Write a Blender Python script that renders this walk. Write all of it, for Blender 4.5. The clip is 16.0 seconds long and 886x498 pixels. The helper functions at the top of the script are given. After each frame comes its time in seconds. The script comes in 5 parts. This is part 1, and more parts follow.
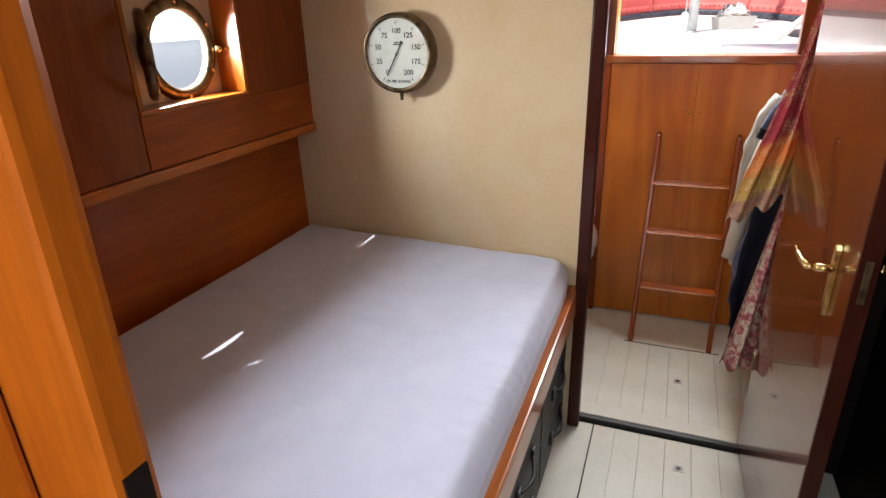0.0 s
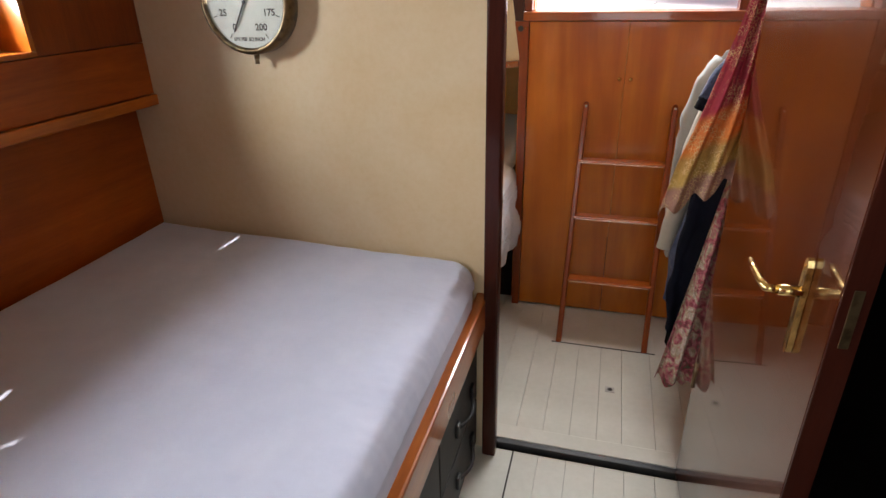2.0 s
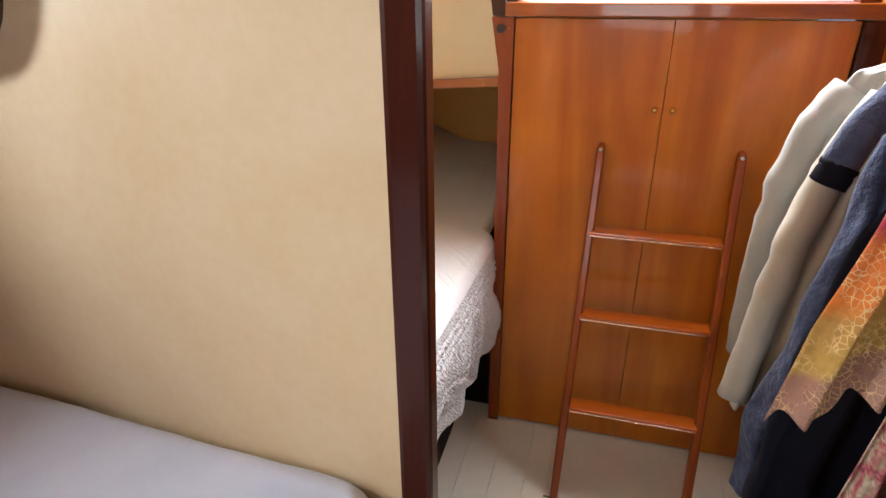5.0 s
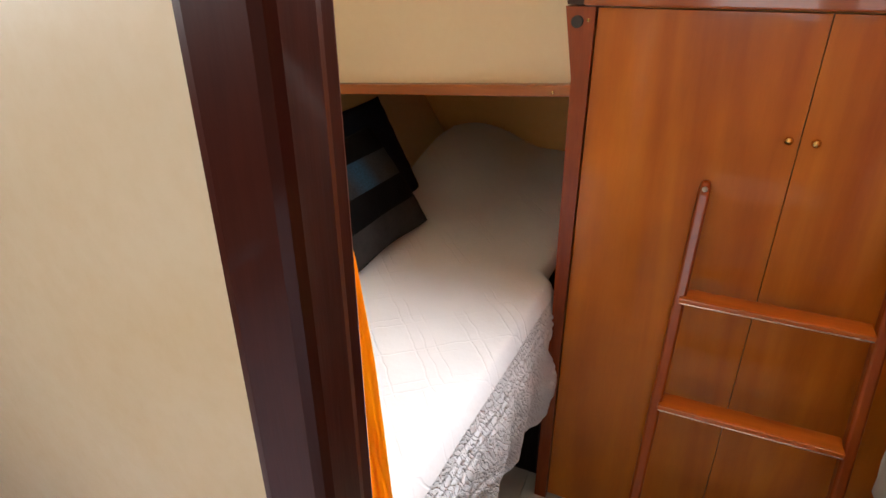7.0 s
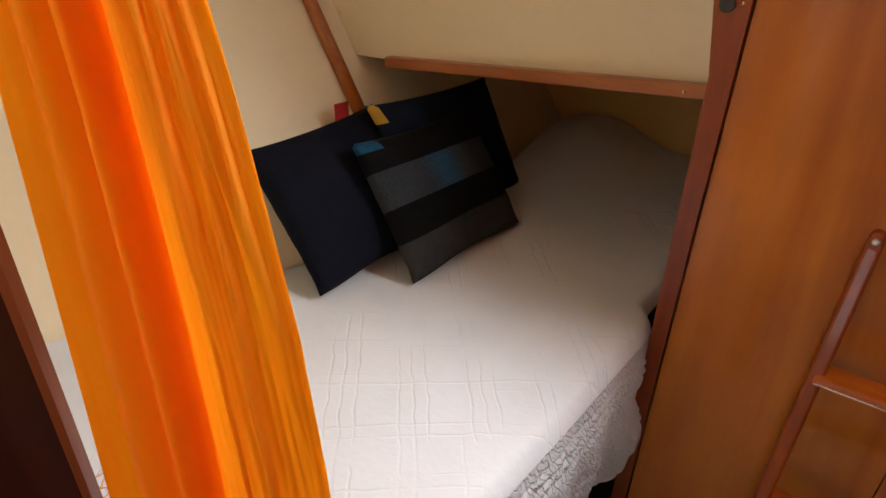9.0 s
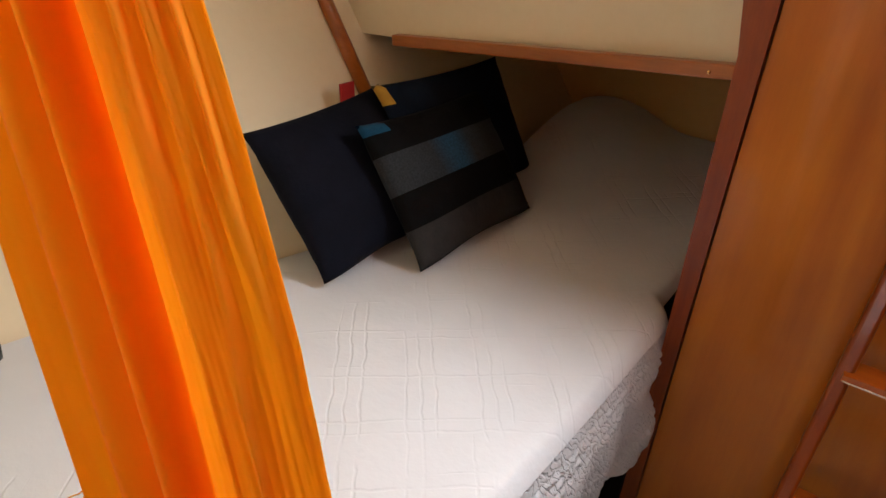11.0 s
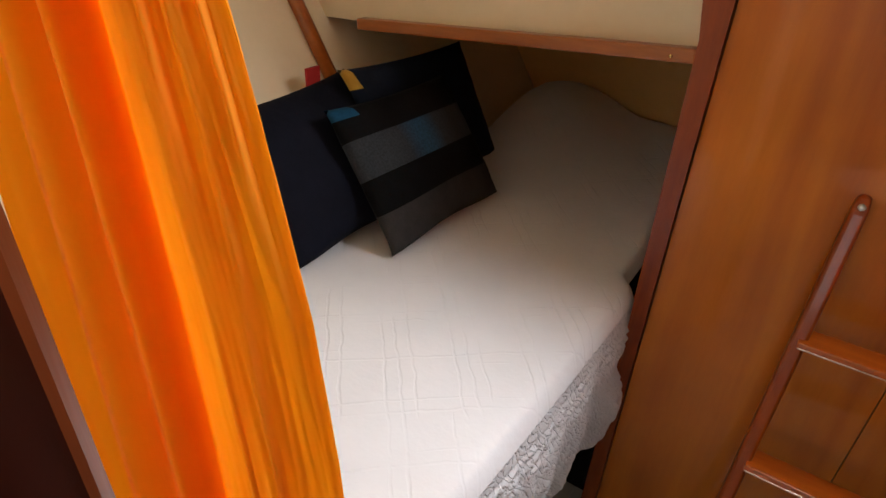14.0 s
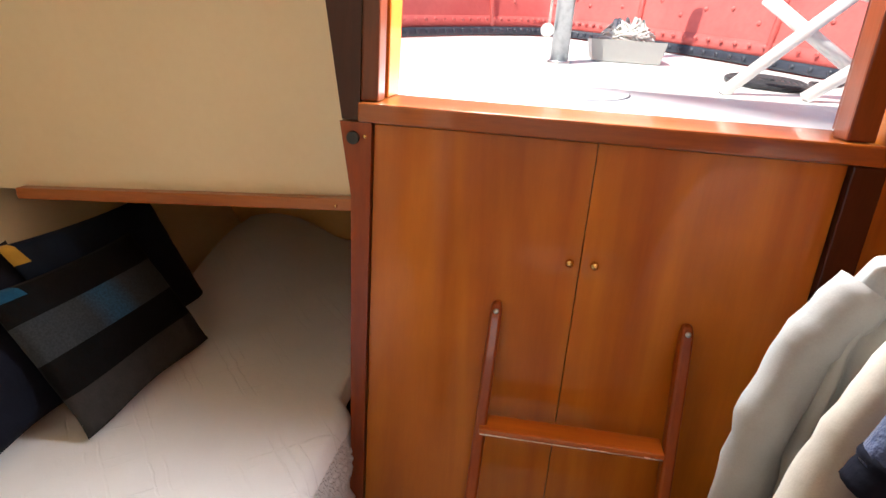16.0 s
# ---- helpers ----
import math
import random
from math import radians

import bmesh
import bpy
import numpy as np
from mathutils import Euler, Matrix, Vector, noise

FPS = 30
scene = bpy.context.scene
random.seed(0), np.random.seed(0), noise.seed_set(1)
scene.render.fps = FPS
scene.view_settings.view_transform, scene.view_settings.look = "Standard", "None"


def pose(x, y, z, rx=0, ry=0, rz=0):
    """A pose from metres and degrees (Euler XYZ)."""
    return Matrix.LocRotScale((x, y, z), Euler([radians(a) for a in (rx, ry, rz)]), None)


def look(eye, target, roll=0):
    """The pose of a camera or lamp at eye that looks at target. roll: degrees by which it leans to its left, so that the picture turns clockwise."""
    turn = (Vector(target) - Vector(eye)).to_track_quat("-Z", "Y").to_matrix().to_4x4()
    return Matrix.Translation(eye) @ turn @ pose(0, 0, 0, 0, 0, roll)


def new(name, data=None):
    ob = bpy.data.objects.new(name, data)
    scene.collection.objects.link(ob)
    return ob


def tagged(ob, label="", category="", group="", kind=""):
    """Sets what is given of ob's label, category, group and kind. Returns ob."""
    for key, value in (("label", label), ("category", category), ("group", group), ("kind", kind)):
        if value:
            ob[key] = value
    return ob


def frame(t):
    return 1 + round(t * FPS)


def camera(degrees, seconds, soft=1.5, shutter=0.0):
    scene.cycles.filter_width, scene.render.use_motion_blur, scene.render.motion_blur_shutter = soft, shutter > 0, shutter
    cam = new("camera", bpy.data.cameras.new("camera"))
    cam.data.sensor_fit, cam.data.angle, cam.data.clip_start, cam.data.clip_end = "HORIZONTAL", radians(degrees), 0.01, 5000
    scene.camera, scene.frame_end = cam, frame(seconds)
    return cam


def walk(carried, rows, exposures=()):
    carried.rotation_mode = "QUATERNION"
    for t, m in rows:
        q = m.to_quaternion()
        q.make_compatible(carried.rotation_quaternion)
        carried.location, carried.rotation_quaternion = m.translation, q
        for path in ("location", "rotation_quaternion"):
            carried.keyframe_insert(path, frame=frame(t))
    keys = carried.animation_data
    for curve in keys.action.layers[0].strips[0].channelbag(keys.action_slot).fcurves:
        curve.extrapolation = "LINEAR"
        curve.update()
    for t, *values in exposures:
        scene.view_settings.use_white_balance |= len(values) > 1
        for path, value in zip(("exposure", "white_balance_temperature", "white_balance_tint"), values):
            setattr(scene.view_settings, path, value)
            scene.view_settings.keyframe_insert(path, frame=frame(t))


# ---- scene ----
cam = camera(74.2, 16.0)
PATH = [
    (0, (-0.028, 0.112, 1.482), (-0.71, 1.837, 0.734), -1.7),
    (0.5, (-0.034, 0.18, 1.454), (-0.625, 1.898, 0.616), -0.1),
    (1, (-0.003, 0.34, 1.446), (-0.574, 2.097, 0.68), -1.9),
    (1.5, (0.021, 0.435, 1.421), (-0.541, 2.168, 0.594), -2.4),
    (2, (0.014, 0.559, 1.402), (-0.487, 2.305, 0.565), -1.2),
    (2.5, (-0.035, 0.727, 1.41), (-0.529, 2.475, 0.573), -0.9),
    (3, (-0.05, 0.842, 1.376), (-0.508, 2.578, 0.496), 0.2),
    (3.5, (-0.054, 1.026, 1.365), (-0.576, 2.772, 0.541), 0.2),
    (3.7, (-0.016, 1.123, 1.37), (-0.579, 2.828, 0.489), -1.2),
    (5.8, (-0.088, 1.612, 1.308), (-0.555, 3.388, 0.508), 0.1),
    (6, (-0.068, 1.679, 1.325), (-0.607, 3.424, 0.510), 0.99),
    (6.5, (-0.075, 1.782, 1.337), (-0.787, 3.438, 0.468), -0.94),
    (7, (-0.096, 1.814, 1.323), (-0.837, 3.449, 0.440), -0.2),
    (7.5, (-0.109, 1.868, 1.306), (-0.940, 3.454, 0.416), -0.11),
    (8, (-0.099, 1.972, 1.299), (-1.123, 3.432, 0.392), 2.3),
    (8.5, (-0.107, 2.007, 1.305), (-1.177, 3.403, 0.354), -0.2),
    (9, (-0.116, 2.013, 1.305), (-1.176, 3.413, 0.347), 1.6),
    (11.5, (-0.151, 2.043, 1.288), (-1.209, 3.4, 0.269), 1.9),
    (12, (-0.153, 2.04, 1.289), (-1.231, 3.378, 0.266), 2.4),
    (12.5, (-0.158, 2.044, 1.286), (-1.242, 3.371, 0.256), 2.3),
    (13, (-0.158, 2.047, 1.278), (-1.242, 3.351, 0.218), 1.2),
    (13.5, (-0.163, 2.049, 1.272), (-1.241, 3.315, 0.161), 0.4),
    (14, (-0.159, 2.016, 1.288), (-1.088, 3.451, 0.248), 2.93),
    (14.5, (-0.136, 1.998, 1.322), (-0.89, 3.6, 0.396), 4.1),
    (15, (-0.111, 1.988, 1.347), (-0.668, 3.722, 0.519), 4.5),
    (15.5, (-0.083, 1.997, 1.371), (-0.467, 3.82, 0.645), 5.3),
    (16, (-0.062, 2.005, 1.392), (-0.29, 3.871, 0.711), 4.0),
]
walk(cam, [(t, look(eye, target, roll)) for t, eye, target, roll in PATH],
     [(0, 0.58), (0.5, 0.42), (1.5, 0.27), (3.0, 0.52), (3.7, 0.65), (5.8, 0.8), (6.7, 0.65), (7.5, 0.35), (8.5, 0.12), (13.5, 0.08), (14.5, 0.08), (15.2, 0.25), (16.0, 0.45)])

# ---------------------------------------------------------------- light
SUN_DIR = Vector((0.965, 1.03, -2.08)).normalized()
world = bpy.data.worlds.new("world")
scene.world = world
world.use_nodes = True
wn = world.node_tree.nodes
sky = wn.new("ShaderNodeTexSky")
sky.sky_type = "NISHITA"
sky.sun_disc = False
sky.sun_elevation = math.asin(-SUN_DIR.z)
sky.sun_rotation = math.atan2(-SUN_DIR.x, -SUN_DIR.y)
world.node_tree.links.new(sky.outputs[0], wn["Background"].inputs[0])
wn["Background"].inputs[1].default_value = 0.15
sun = new("sun", bpy.data.lights.new("sun", "SUN"))
sun.data.energy, sun.data.angle, sun.data.color = 5.0, radians(0.5), (1.0, 0.95, 0.88)
sun.matrix_world = look((-6, -6, 14), Vector((-6, -6, 14)) + SUN_DIR)


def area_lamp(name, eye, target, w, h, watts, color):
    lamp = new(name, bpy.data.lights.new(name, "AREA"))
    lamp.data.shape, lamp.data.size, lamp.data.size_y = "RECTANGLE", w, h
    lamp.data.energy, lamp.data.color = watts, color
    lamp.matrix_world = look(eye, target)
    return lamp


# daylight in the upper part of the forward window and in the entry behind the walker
area_lamp("window_daylight", (0.06, 3.13, 1.70), (-0.45, 2.28, 0.75), 0.66, 0.22, 22.5, (0.97, 0.98, 1.0))
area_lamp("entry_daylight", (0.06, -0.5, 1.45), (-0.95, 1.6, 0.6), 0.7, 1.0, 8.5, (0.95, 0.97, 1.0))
for y in (0.756, 1.556):
    lamp = area_lamp("port_daylight", (-1.55, y, 1.415), (-1.0, y, 1.1), 0.22, 0.22, 13, (0.93, 0.97, 1.0))
    lamp.data.shape = "DISK"

# ---------------------------------------------------------------- materials


def material(name):
    m = bpy.data.materials.new(name)
    m.use_nodes = True
    nt = m.node_tree
    return m, nt, nt.nodes["Principled BSDF"]


def link(nt, a, b):
    nt.links.new(a, b)


def coords(nt, scale, where="Object"):
    tc = nt.nodes.new("ShaderNodeTexCoord")
    mp = nt.nodes.new("ShaderNodeMapping")
    mp.inputs["Scale"].default_value = scale
    link(nt, tc.outputs[where], mp.inputs[0])
    return mp.outputs[0]


def noise_node(nt, vec, scale, detail=4, rough=0.55, distortion=0.0):
    n = nt.nodes.new("ShaderNodeTexNoise")
    n.inputs["Scale"].default_value, n.inputs["Detail"].default_value = scale, detail
    n.inputs["Roughness"].default_value, n.inputs["Distortion"].default_value = rough, distortion
    link(nt, vec, n.inputs["Vector"])
    return n.outputs[0]


def ramp(nt, fac, stops):
    r = nt.nodes.new("ShaderNodeValToRGB")
    e = r.color_ramp.elements
    while len(e) < len(stops):
        e.new(0.5)
    for k, (p, c) in zip(e, stops):
        k.position = p
        k.color = (*c, 1) if len(c) == 3 else c
    link(nt, fac, r.inputs[0])
    return r.outputs[0]


def mix(nt, fac, a, b, kind="MIX"):
    n = nt.nodes.new("ShaderNodeMix")
    n.data_type, n.blend_type = "RGBA", kind
    for sock, v in ((n.inputs[0], fac), (n.inputs[6], a), (n.inputs[7], b)):
        if isinstance(v, (int, float)):
            sock.default_value = v
        elif isinstance(v, tuple):
            sock.default_value = (*v, 1)
        else:
            link(nt, v, sock)
    return n.outputs[2]


def bump(nt, bsdf, height, strength, distance=0.01, before=None):
    b = nt.nodes.new("ShaderNodeBump")
    b.inputs["Strength"].default_value, b.inputs["Distance"].default_value = strength, distance
    link(nt, height, b.inputs["Height"])
    if before is not None:
        link(nt, before, b.inputs["Normal"])
    link(nt, b.outputs[0], bsdf.inputs["Normal"])
    return b.outputs[0]


def scale_rough(nt, bsdf, fac, lo, hi):
    r = nt.nodes.new("ShaderNodeMapRange")
    r.inputs["To Min"].default_value, r.inputs["To Max"].default_value = lo, hi
    link(nt, fac, r.inputs[0])
    link(nt, r.outputs[0], bsdf.inputs["Roughness"])


def wood(name, dark, light, grain="z", rough=0.3, coat=0.5, coat_rough=0.08, ripple=0.12, broadness=1.1, detail=5, streak=0.22):
    """Varnished timber with long grain along one axis."""
    m, nt, p = material(name)
    s = {"x": (0.9, 9, 9), "y": (9, 0.9, 9), "z": (9, 9, 0.9)}[grain]
    v = coords(nt, s)
    broad = noise_node(nt, v, broadness, detail, 0.6, 1.4)
    fine = noise_node(nt, coords(nt, tuple(a * 9 for a in s)), 1.6, 3, 0.7)
    blotch = noise_node(nt, coords(nt, (1, 1, 1)), 3.5, 3)
    c = ramp(nt, broad, ((0.3, dark), (0.72, light)))
    c = mix(nt, streak, c, ramp(nt, fine, ((0.35, tuple(a * 0.55 for a in dark)), (0.65, light))), "MIX")
    c = mix(nt, 0.5, c, ramp(nt, blotch, ((0.35, (0.62, 0.58, 0.55)), (0.65, (1.0, 1.0, 1.0)))), "MULTIPLY")
    link(nt, c, p.inputs["Base Color"])
    scale_rough(nt, p, blotch, rough * 0.75, rough * 1.3)
    p.inputs["Specular IOR Level"].default_value = 0.3
    p.inputs["Coat Weight"].default_value, p.inputs["Coat Roughness"].default_value = coat, coat_rough
    b = bump(nt, p, fine, 0.1, 0.002)
    r = nt.nodes.new("ShaderNodeBump")
    r.inputs["Strength"].default_value, r.inputs["Distance"].default_value = ripple, 0.004
    link(nt, noise_node(nt, coords(nt, (1, 1, 1)), 9, 2), r.inputs["Height"])
    link(nt, r.outputs[0], p.inputs["Coat Normal"])
    return m


def paint(name, color, stain, rough=0.35, relief=0.15, size=3.0, coat=0.0, spread=0.5):
    m, nt, p = material(name)
    v = coords(nt, (1, 1, 1))
    big, small = noise_node(nt, v, size, 5, 0.6, 0.5), noise_node(nt, v, 55, 4, 0.6)
    c = ramp(nt, big, ((0.5 - spread / 2, stain), (0.5 + spread / 3, color)))
    c = mix(nt, 0.2, c, ramp(nt, small, ((0.3, stain), (0.6, color))))
    link(nt, c, p.inputs["Base Color"])
    scale_rough(nt, p, big, rough * 0.8, rough * 1.25)
    p.inputs["Coat Weight"].default_value = coat
    bump(nt, p, small, relief, 0.003, None)
    if coat:
        p.inputs["Specular IOR Level"].default_value = 0.12
        peel = nt.nodes.new("ShaderNodeBump")
        peel.inputs["Strength"].default_value, peel.inputs["Distance"].default_value = 0.7, 0.0006
        link(nt, noise_node(nt, v, 150, 2, 0.5, 0.6), peel.inputs["Height"])
        link(nt, peel.outputs[0], p.inputs["Coat Normal"])
        p.inputs["Coat Roughness"].default_value = 0.03
    return m


def cloth(name, color, shade, weave=420, rough=0.9, sheen=0.2, fold=14, fold_strength=0.3):
    m, nt, p = material(name)
    v = coords(nt, (1, 1, 1))
    big, fine = noise_node(nt, v, fold, 4, 0.6), noise_node(nt, v, weave, 2)
    link(nt, mix(nt, 0.25, ramp(nt, big, ((0.3, shade), (0.65, color))), ramp(nt, fine, ((0.3, shade), (0.7, color)))), p.inputs["Base Color"])
    p.inputs["Roughness"].default_value, p.inputs["Sheen Weight"].default_value = rough, sheen
    p.inputs["Specular IOR Level"].default_value = 0.12
    b = bump(nt, p, big, fold_strength, 0.02)
    bump(nt, p, fine, 0.25, 0.001, b)
    return m


def metal(name, color, rough=0.25, tarnish=(0.2, 0.15, 0.08)):
    m, nt, p = material(name)
    n = noise_node(nt, coords(nt, (1, 1, 1)), 40, 4)
    link(nt, ramp(nt, n, ((0.3, tarnish), (0.55, color))), p.inputs["Base Color"])
    p.inputs["Metallic"].default_value = 1.0
    scale_rough(nt, p, n, rough * 0.7, rough * 1.5)
    return m


def plain(name, color, rough=0.5, metallic=0.0):
    m, nt, p = material(name)
    n = noise_node(nt, coords(nt, (1, 1, 1)), 60, 3)
    link(nt, ramp(nt, n, ((0.3, tuple(a * 0.8 for a in color)), (0.7, color))), p.inputs["Base Color"])
    p.inputs["Roughness"].default_value, p.inputs["Metallic"].default_value = rough, metallic
    return m


M = {}
M["mahogany_z"] = wood("mahogany_upright", (0.18, 0.026, 0.0025), (0.35, 0.070, 0.005), "z", 0.36, 0.2, streak=0.14)
M["mahogany_y"] = wood("mahogany_fore_and_aft", (0.30, 0.047, 0.003), (0.55, 0.118, 0.007), "y", 0.36, 0.2, streak=0.14)
M["mahogany_x"] = wood("mahogany_athwart", (0.18, 0.026, 0.0025), (0.35, 0.070, 0.005), "x", 0.36, 0.2, streak=0.14)
M["sill"] = wood("varnished_sill", (0.24, 0.055, 0.008), (0.40, 0.11, 0.016), "x", 0.3, 0.6, 0.06)
M["tread"] = wood("varnished_tread", (0.38, 0.072, 0.006), (0.56, 0.14, 0.010), "x", 0.3, 0.7, 0.05, streak=0.14)
M["honey_z"] = wood("honey_varnish_panel", (0.36, 0.080, 0.005), (0.61, 0.200, 0.012), "z", 0.36, 0.3, 0.05, 0.06, 0.6, 2.5, 0.07)
M["entry"] = wood("orange_varnish_post", (0.34, 0.075, 0.005), (0.56, 0.150, 0.011), "z", 0.3, 0.4)
M["honey_x"] = wood("honey_varnish_trim_athwart", (0.30, 0.078, 0.012), (0.45, 0.135, 0.022), "x", 0.3, 0.5)
M["honey_y"] = wood("honey_varnish_trim", (0.40, 0.092, 0.008), (0.62, 0.175, 0.018), "y", 0.3, 0.5, 0.06, 0.5)
M["post"] = wood("dark_mahogany_post", (0.035, 0.008, 0.005), (0.065, 0.014, 0.008), "z", 0.3, 0.4, 0.1, 0.3)
M["post"].node_tree.nodes["Principled BSDF"].inputs["Specular IOR Level"].default_value = 0.08
M["nosing"] = wood("red_mahogany_nosing", (0.09, 0.018, 0.004), (0.19, 0.042, 0.008), "z", 0.3, 0.3)
M["door"] = wood("polished_door", (0.06, 0.010, 0.002), (0.11, 0.022, 0.004), "z", 0.22, 0.75, 0.02, 0.02)
M["cream"] = paint("cream_gloss_wall", (0.70, 0.56, 0.38), (0.61, 0.43, 0.235), 0.4, 0.10, 2.0, 0.15)
M["lining"] = paint("cream_hull_lining", (0.80, 0.70, 0.50), (0.74, 0.62, 0.42), 0.55, 0.08, 1.5)
M["floor"] = paint("grey_white_floor_paint", (0.66, 0.65, 0.58), (0.54, 0.53, 0.46), 0.33, 0.12, 7.0, 0.1, 0.7)
M["seam"] = plain("dark_seam", (0.025, 0.022, 0.02), 0.8)
M["dark"] = paint("near_black_board", (0.012, 0.007, 0.006), (0.006, 0.004, 0.004), 0.6, 0.1)
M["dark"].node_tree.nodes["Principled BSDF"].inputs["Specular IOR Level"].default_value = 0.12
M["drawer"] = paint("charcoal_drawer_front", (0.055, 0.052, 0.05), (0.03, 0.028, 0.027), 0.5, 0.15, 9)
M["drawer"].node_tree.nodes["Principled BSDF"].inputs["Specular IOR Level"].default_value = 0.15
M["black"] = plain("black_rubber", (0.012, 0.012, 0.013), 0.45)
M["brass"] = metal("worn_brass", (0.85, 0.62, 0.25), 0.18, (0.45, 0.30, 0.11))
M["bronze"] = metal("dark_bronze", (0.22, 0.16, 0.09), 0.32, (0.06, 0.045, 0.03))
M["ring_plate"] = paint("worn_painted_plate", (0.50, 0.49, 0.45), (0.30, 0.29, 0.27), 0.5, 0.2, 60)
M["tread_glint"] = metal("copper_highlight_strip", (0.86, 0.62, 0.48), 0.22, (0.6, 0.36, 0.24))
M["steel"] = metal("galvanised_tube", (0.55, 0.57, 0.58), 0.4, (0.38, 0.4, 0.41))


def translucent_cloth(name, color, shade):
    """Thin cotton that lets some light through."""
    m, nt, p = material(name)
    v = coords(nt, (75, 75, 4.5))
    n = noise_node(nt, v, 1.0, 3, 0.55, 0.4)
    fine = noise_node(nt, coords(nt, (1, 1, 1)), 350, 2)
    c = ramp(nt, n, ((0.3, shade), (0.65, color)))
    link(nt, c, p.inputs["Base Color"])
    p.inputs["Roughness"].default_value, p.inputs["Sheen Weight"].default_value = 0.85, 0.15
    b = bump(nt, p, n, 0.15, 0.003)
    bump(nt, p, fine, 0.3, 0.001, b)
    tr = nt.nodes.new("ShaderNodeBsdfTranslucent")
    link(nt, c, tr.inputs[0])
    ms = nt.nodes.new("ShaderNodeMixShader")
    ms.inputs[0].default_value = 0.66
    link(nt, p.outputs[0], ms.inputs[1])
    link(nt, tr.outputs[0], ms.inputs[2])
    link(nt, ms.outputs[0], nt.nodes["Material Output"].inputs[0])
    return m


def wave(nt, vec, scale, distortion=1.5, direction="X", detail=2.0):
    w = nt.nodes.new("ShaderNodeTexWave")
    w.bands_direction = direction
    w.inputs["Scale"].default_value, w.inputs["Distortion"].default_value = scale, distortion
    w.inputs["Detail"].default_value = detail
    w.inputs["Detail Scale"].default_value = 1.2
    link(nt, vec, w.inputs["Vector"])
    return w.outputs["Fac"] if "Fac" in w.outputs else w.outputs[1]


def quilting(name, lined):
    """White cotton: ruled lattice stitching on top, a puckered leaf pattern on the drop."""
    m, nt, p = material(name)
    v = coords(nt, (1, 1, 1))
    puck = noise_node(nt, v, 65, 3, 0.6)
    if lined:
        mp = nt.nodes.new("ShaderNodeMapping")
        mp.inputs["Rotation"].default_value = (0, 0, radians(48))
        link(nt, v, mp.inputs[0])

        def rows(direction, lo):
            fine = ramp(nt, wave(nt, mp.outputs[0], 14, 2.4, direction, 3.0), ((0.0, (0, 0, 0)), (0.14, (1, 1, 1))))
            gate = ramp(nt, wave(nt, mp.outputs[0], 3.0, 1.6, direction, 1.0), ((lo, (1, 1, 1)), (lo + 0.1, (0, 0, 0))))
            return mix(nt, gate, (1.0, 1.0, 1.0), fine)

        lines = mix(nt, 1.0, rows("X", 0.14), rows("Y", 0.45), "MULTIPLY")
        worn = ramp(nt, noise_node(nt, v, 5, 4), ((0.46, (0.0, 0.0, 0.0)), (0.66, (1, 1, 1))))
        h = mix(nt, worn, (1.0, 1.0, 1.0), lines)
        strength, deep = 0.42, 0.004
    else:
        h = ramp(nt, wave(nt, v, 45, 11.0, "DIAGONAL", 4.0), ((0.0, (0, 0, 0)), (0.4, (1, 1, 1))))
        strength, deep = 0.85, 0.004
    c = ramp(nt, noise_node(nt, v, 6, 4), ((0.3, (0.66, 0.675, 0.71)), (0.65, (0.71, 0.725, 0.76))))
    link(nt, mix(nt, 0.03, c, ramp(nt, h, ((0.0, (0.6, 0.59, 0.59)), (0.6, (0.80, 0.795, 0.80))))), p.inputs["Base Color"])
    p.inputs["Roughness"].default_value, p.inputs["Sheen Weight"].default_value = 0.95, 0.1
    n1 = bump(nt, p, h, strength, deep)
    bump(nt, p, puck, 0.22 if lined else 0.45, 0.003, n1)
    return m


def scarf_print(name, bands, figure, scale):
    """Printed and embroidered cotton: bands over the height with a figure in thread."""
    m, nt, p = material(name)
    v = coords(nt, (1, 1, 1))
    sep = nt.nodes.new("ShaderNodeSeparateXYZ")
    link(nt, v, sep.inputs[0])
    add = nt.nodes.new("ShaderNodeMath")
    add.operation = "MULTIPLY_ADD"
    add.inputs[1].default_value = -0.6
    link(nt, sep.outputs[0], add.inputs[0])
    link(nt, sep.outputs[2], add.inputs[2])
    base = ramp(nt, add.outputs[0], bands)
    vor = nt.nodes.new("ShaderNodeTexVoronoi")
    vor.feature = "DISTANCE_TO_EDGE"
    vor.inputs["Scale"].default_value = scale
    link(nt, v, vor.inputs["Vector"])
    fig = ramp(nt, vor.outputs[0], ((0.03, (1, 1, 1)), (0.09, (0, 0, 0))))
    patch = ramp(nt, noise_node(nt, v, 24, 3), ((0.45, (0, 0, 0)), (0.6, (1, 1, 1))))
    c = mix(nt, mix(nt, 1.0, fig, patch, "MULTIPLY"), base, figure)
    c = mix(nt, 0.3, c, mix(nt, 1.0, c, ramp(nt, noise_node(nt, v, 90, 3), ((0.3, (0.4, 0.35, 0.35)), (0.7, (1.2, 1.1, 1.0)))), "MULTIPLY"))
    link(nt, c, p.inputs["Base Color"])
    p.inputs["Roughness"].default_value = 0.8
    bump(nt, p, fig, 0.4, 0.002)
    return m


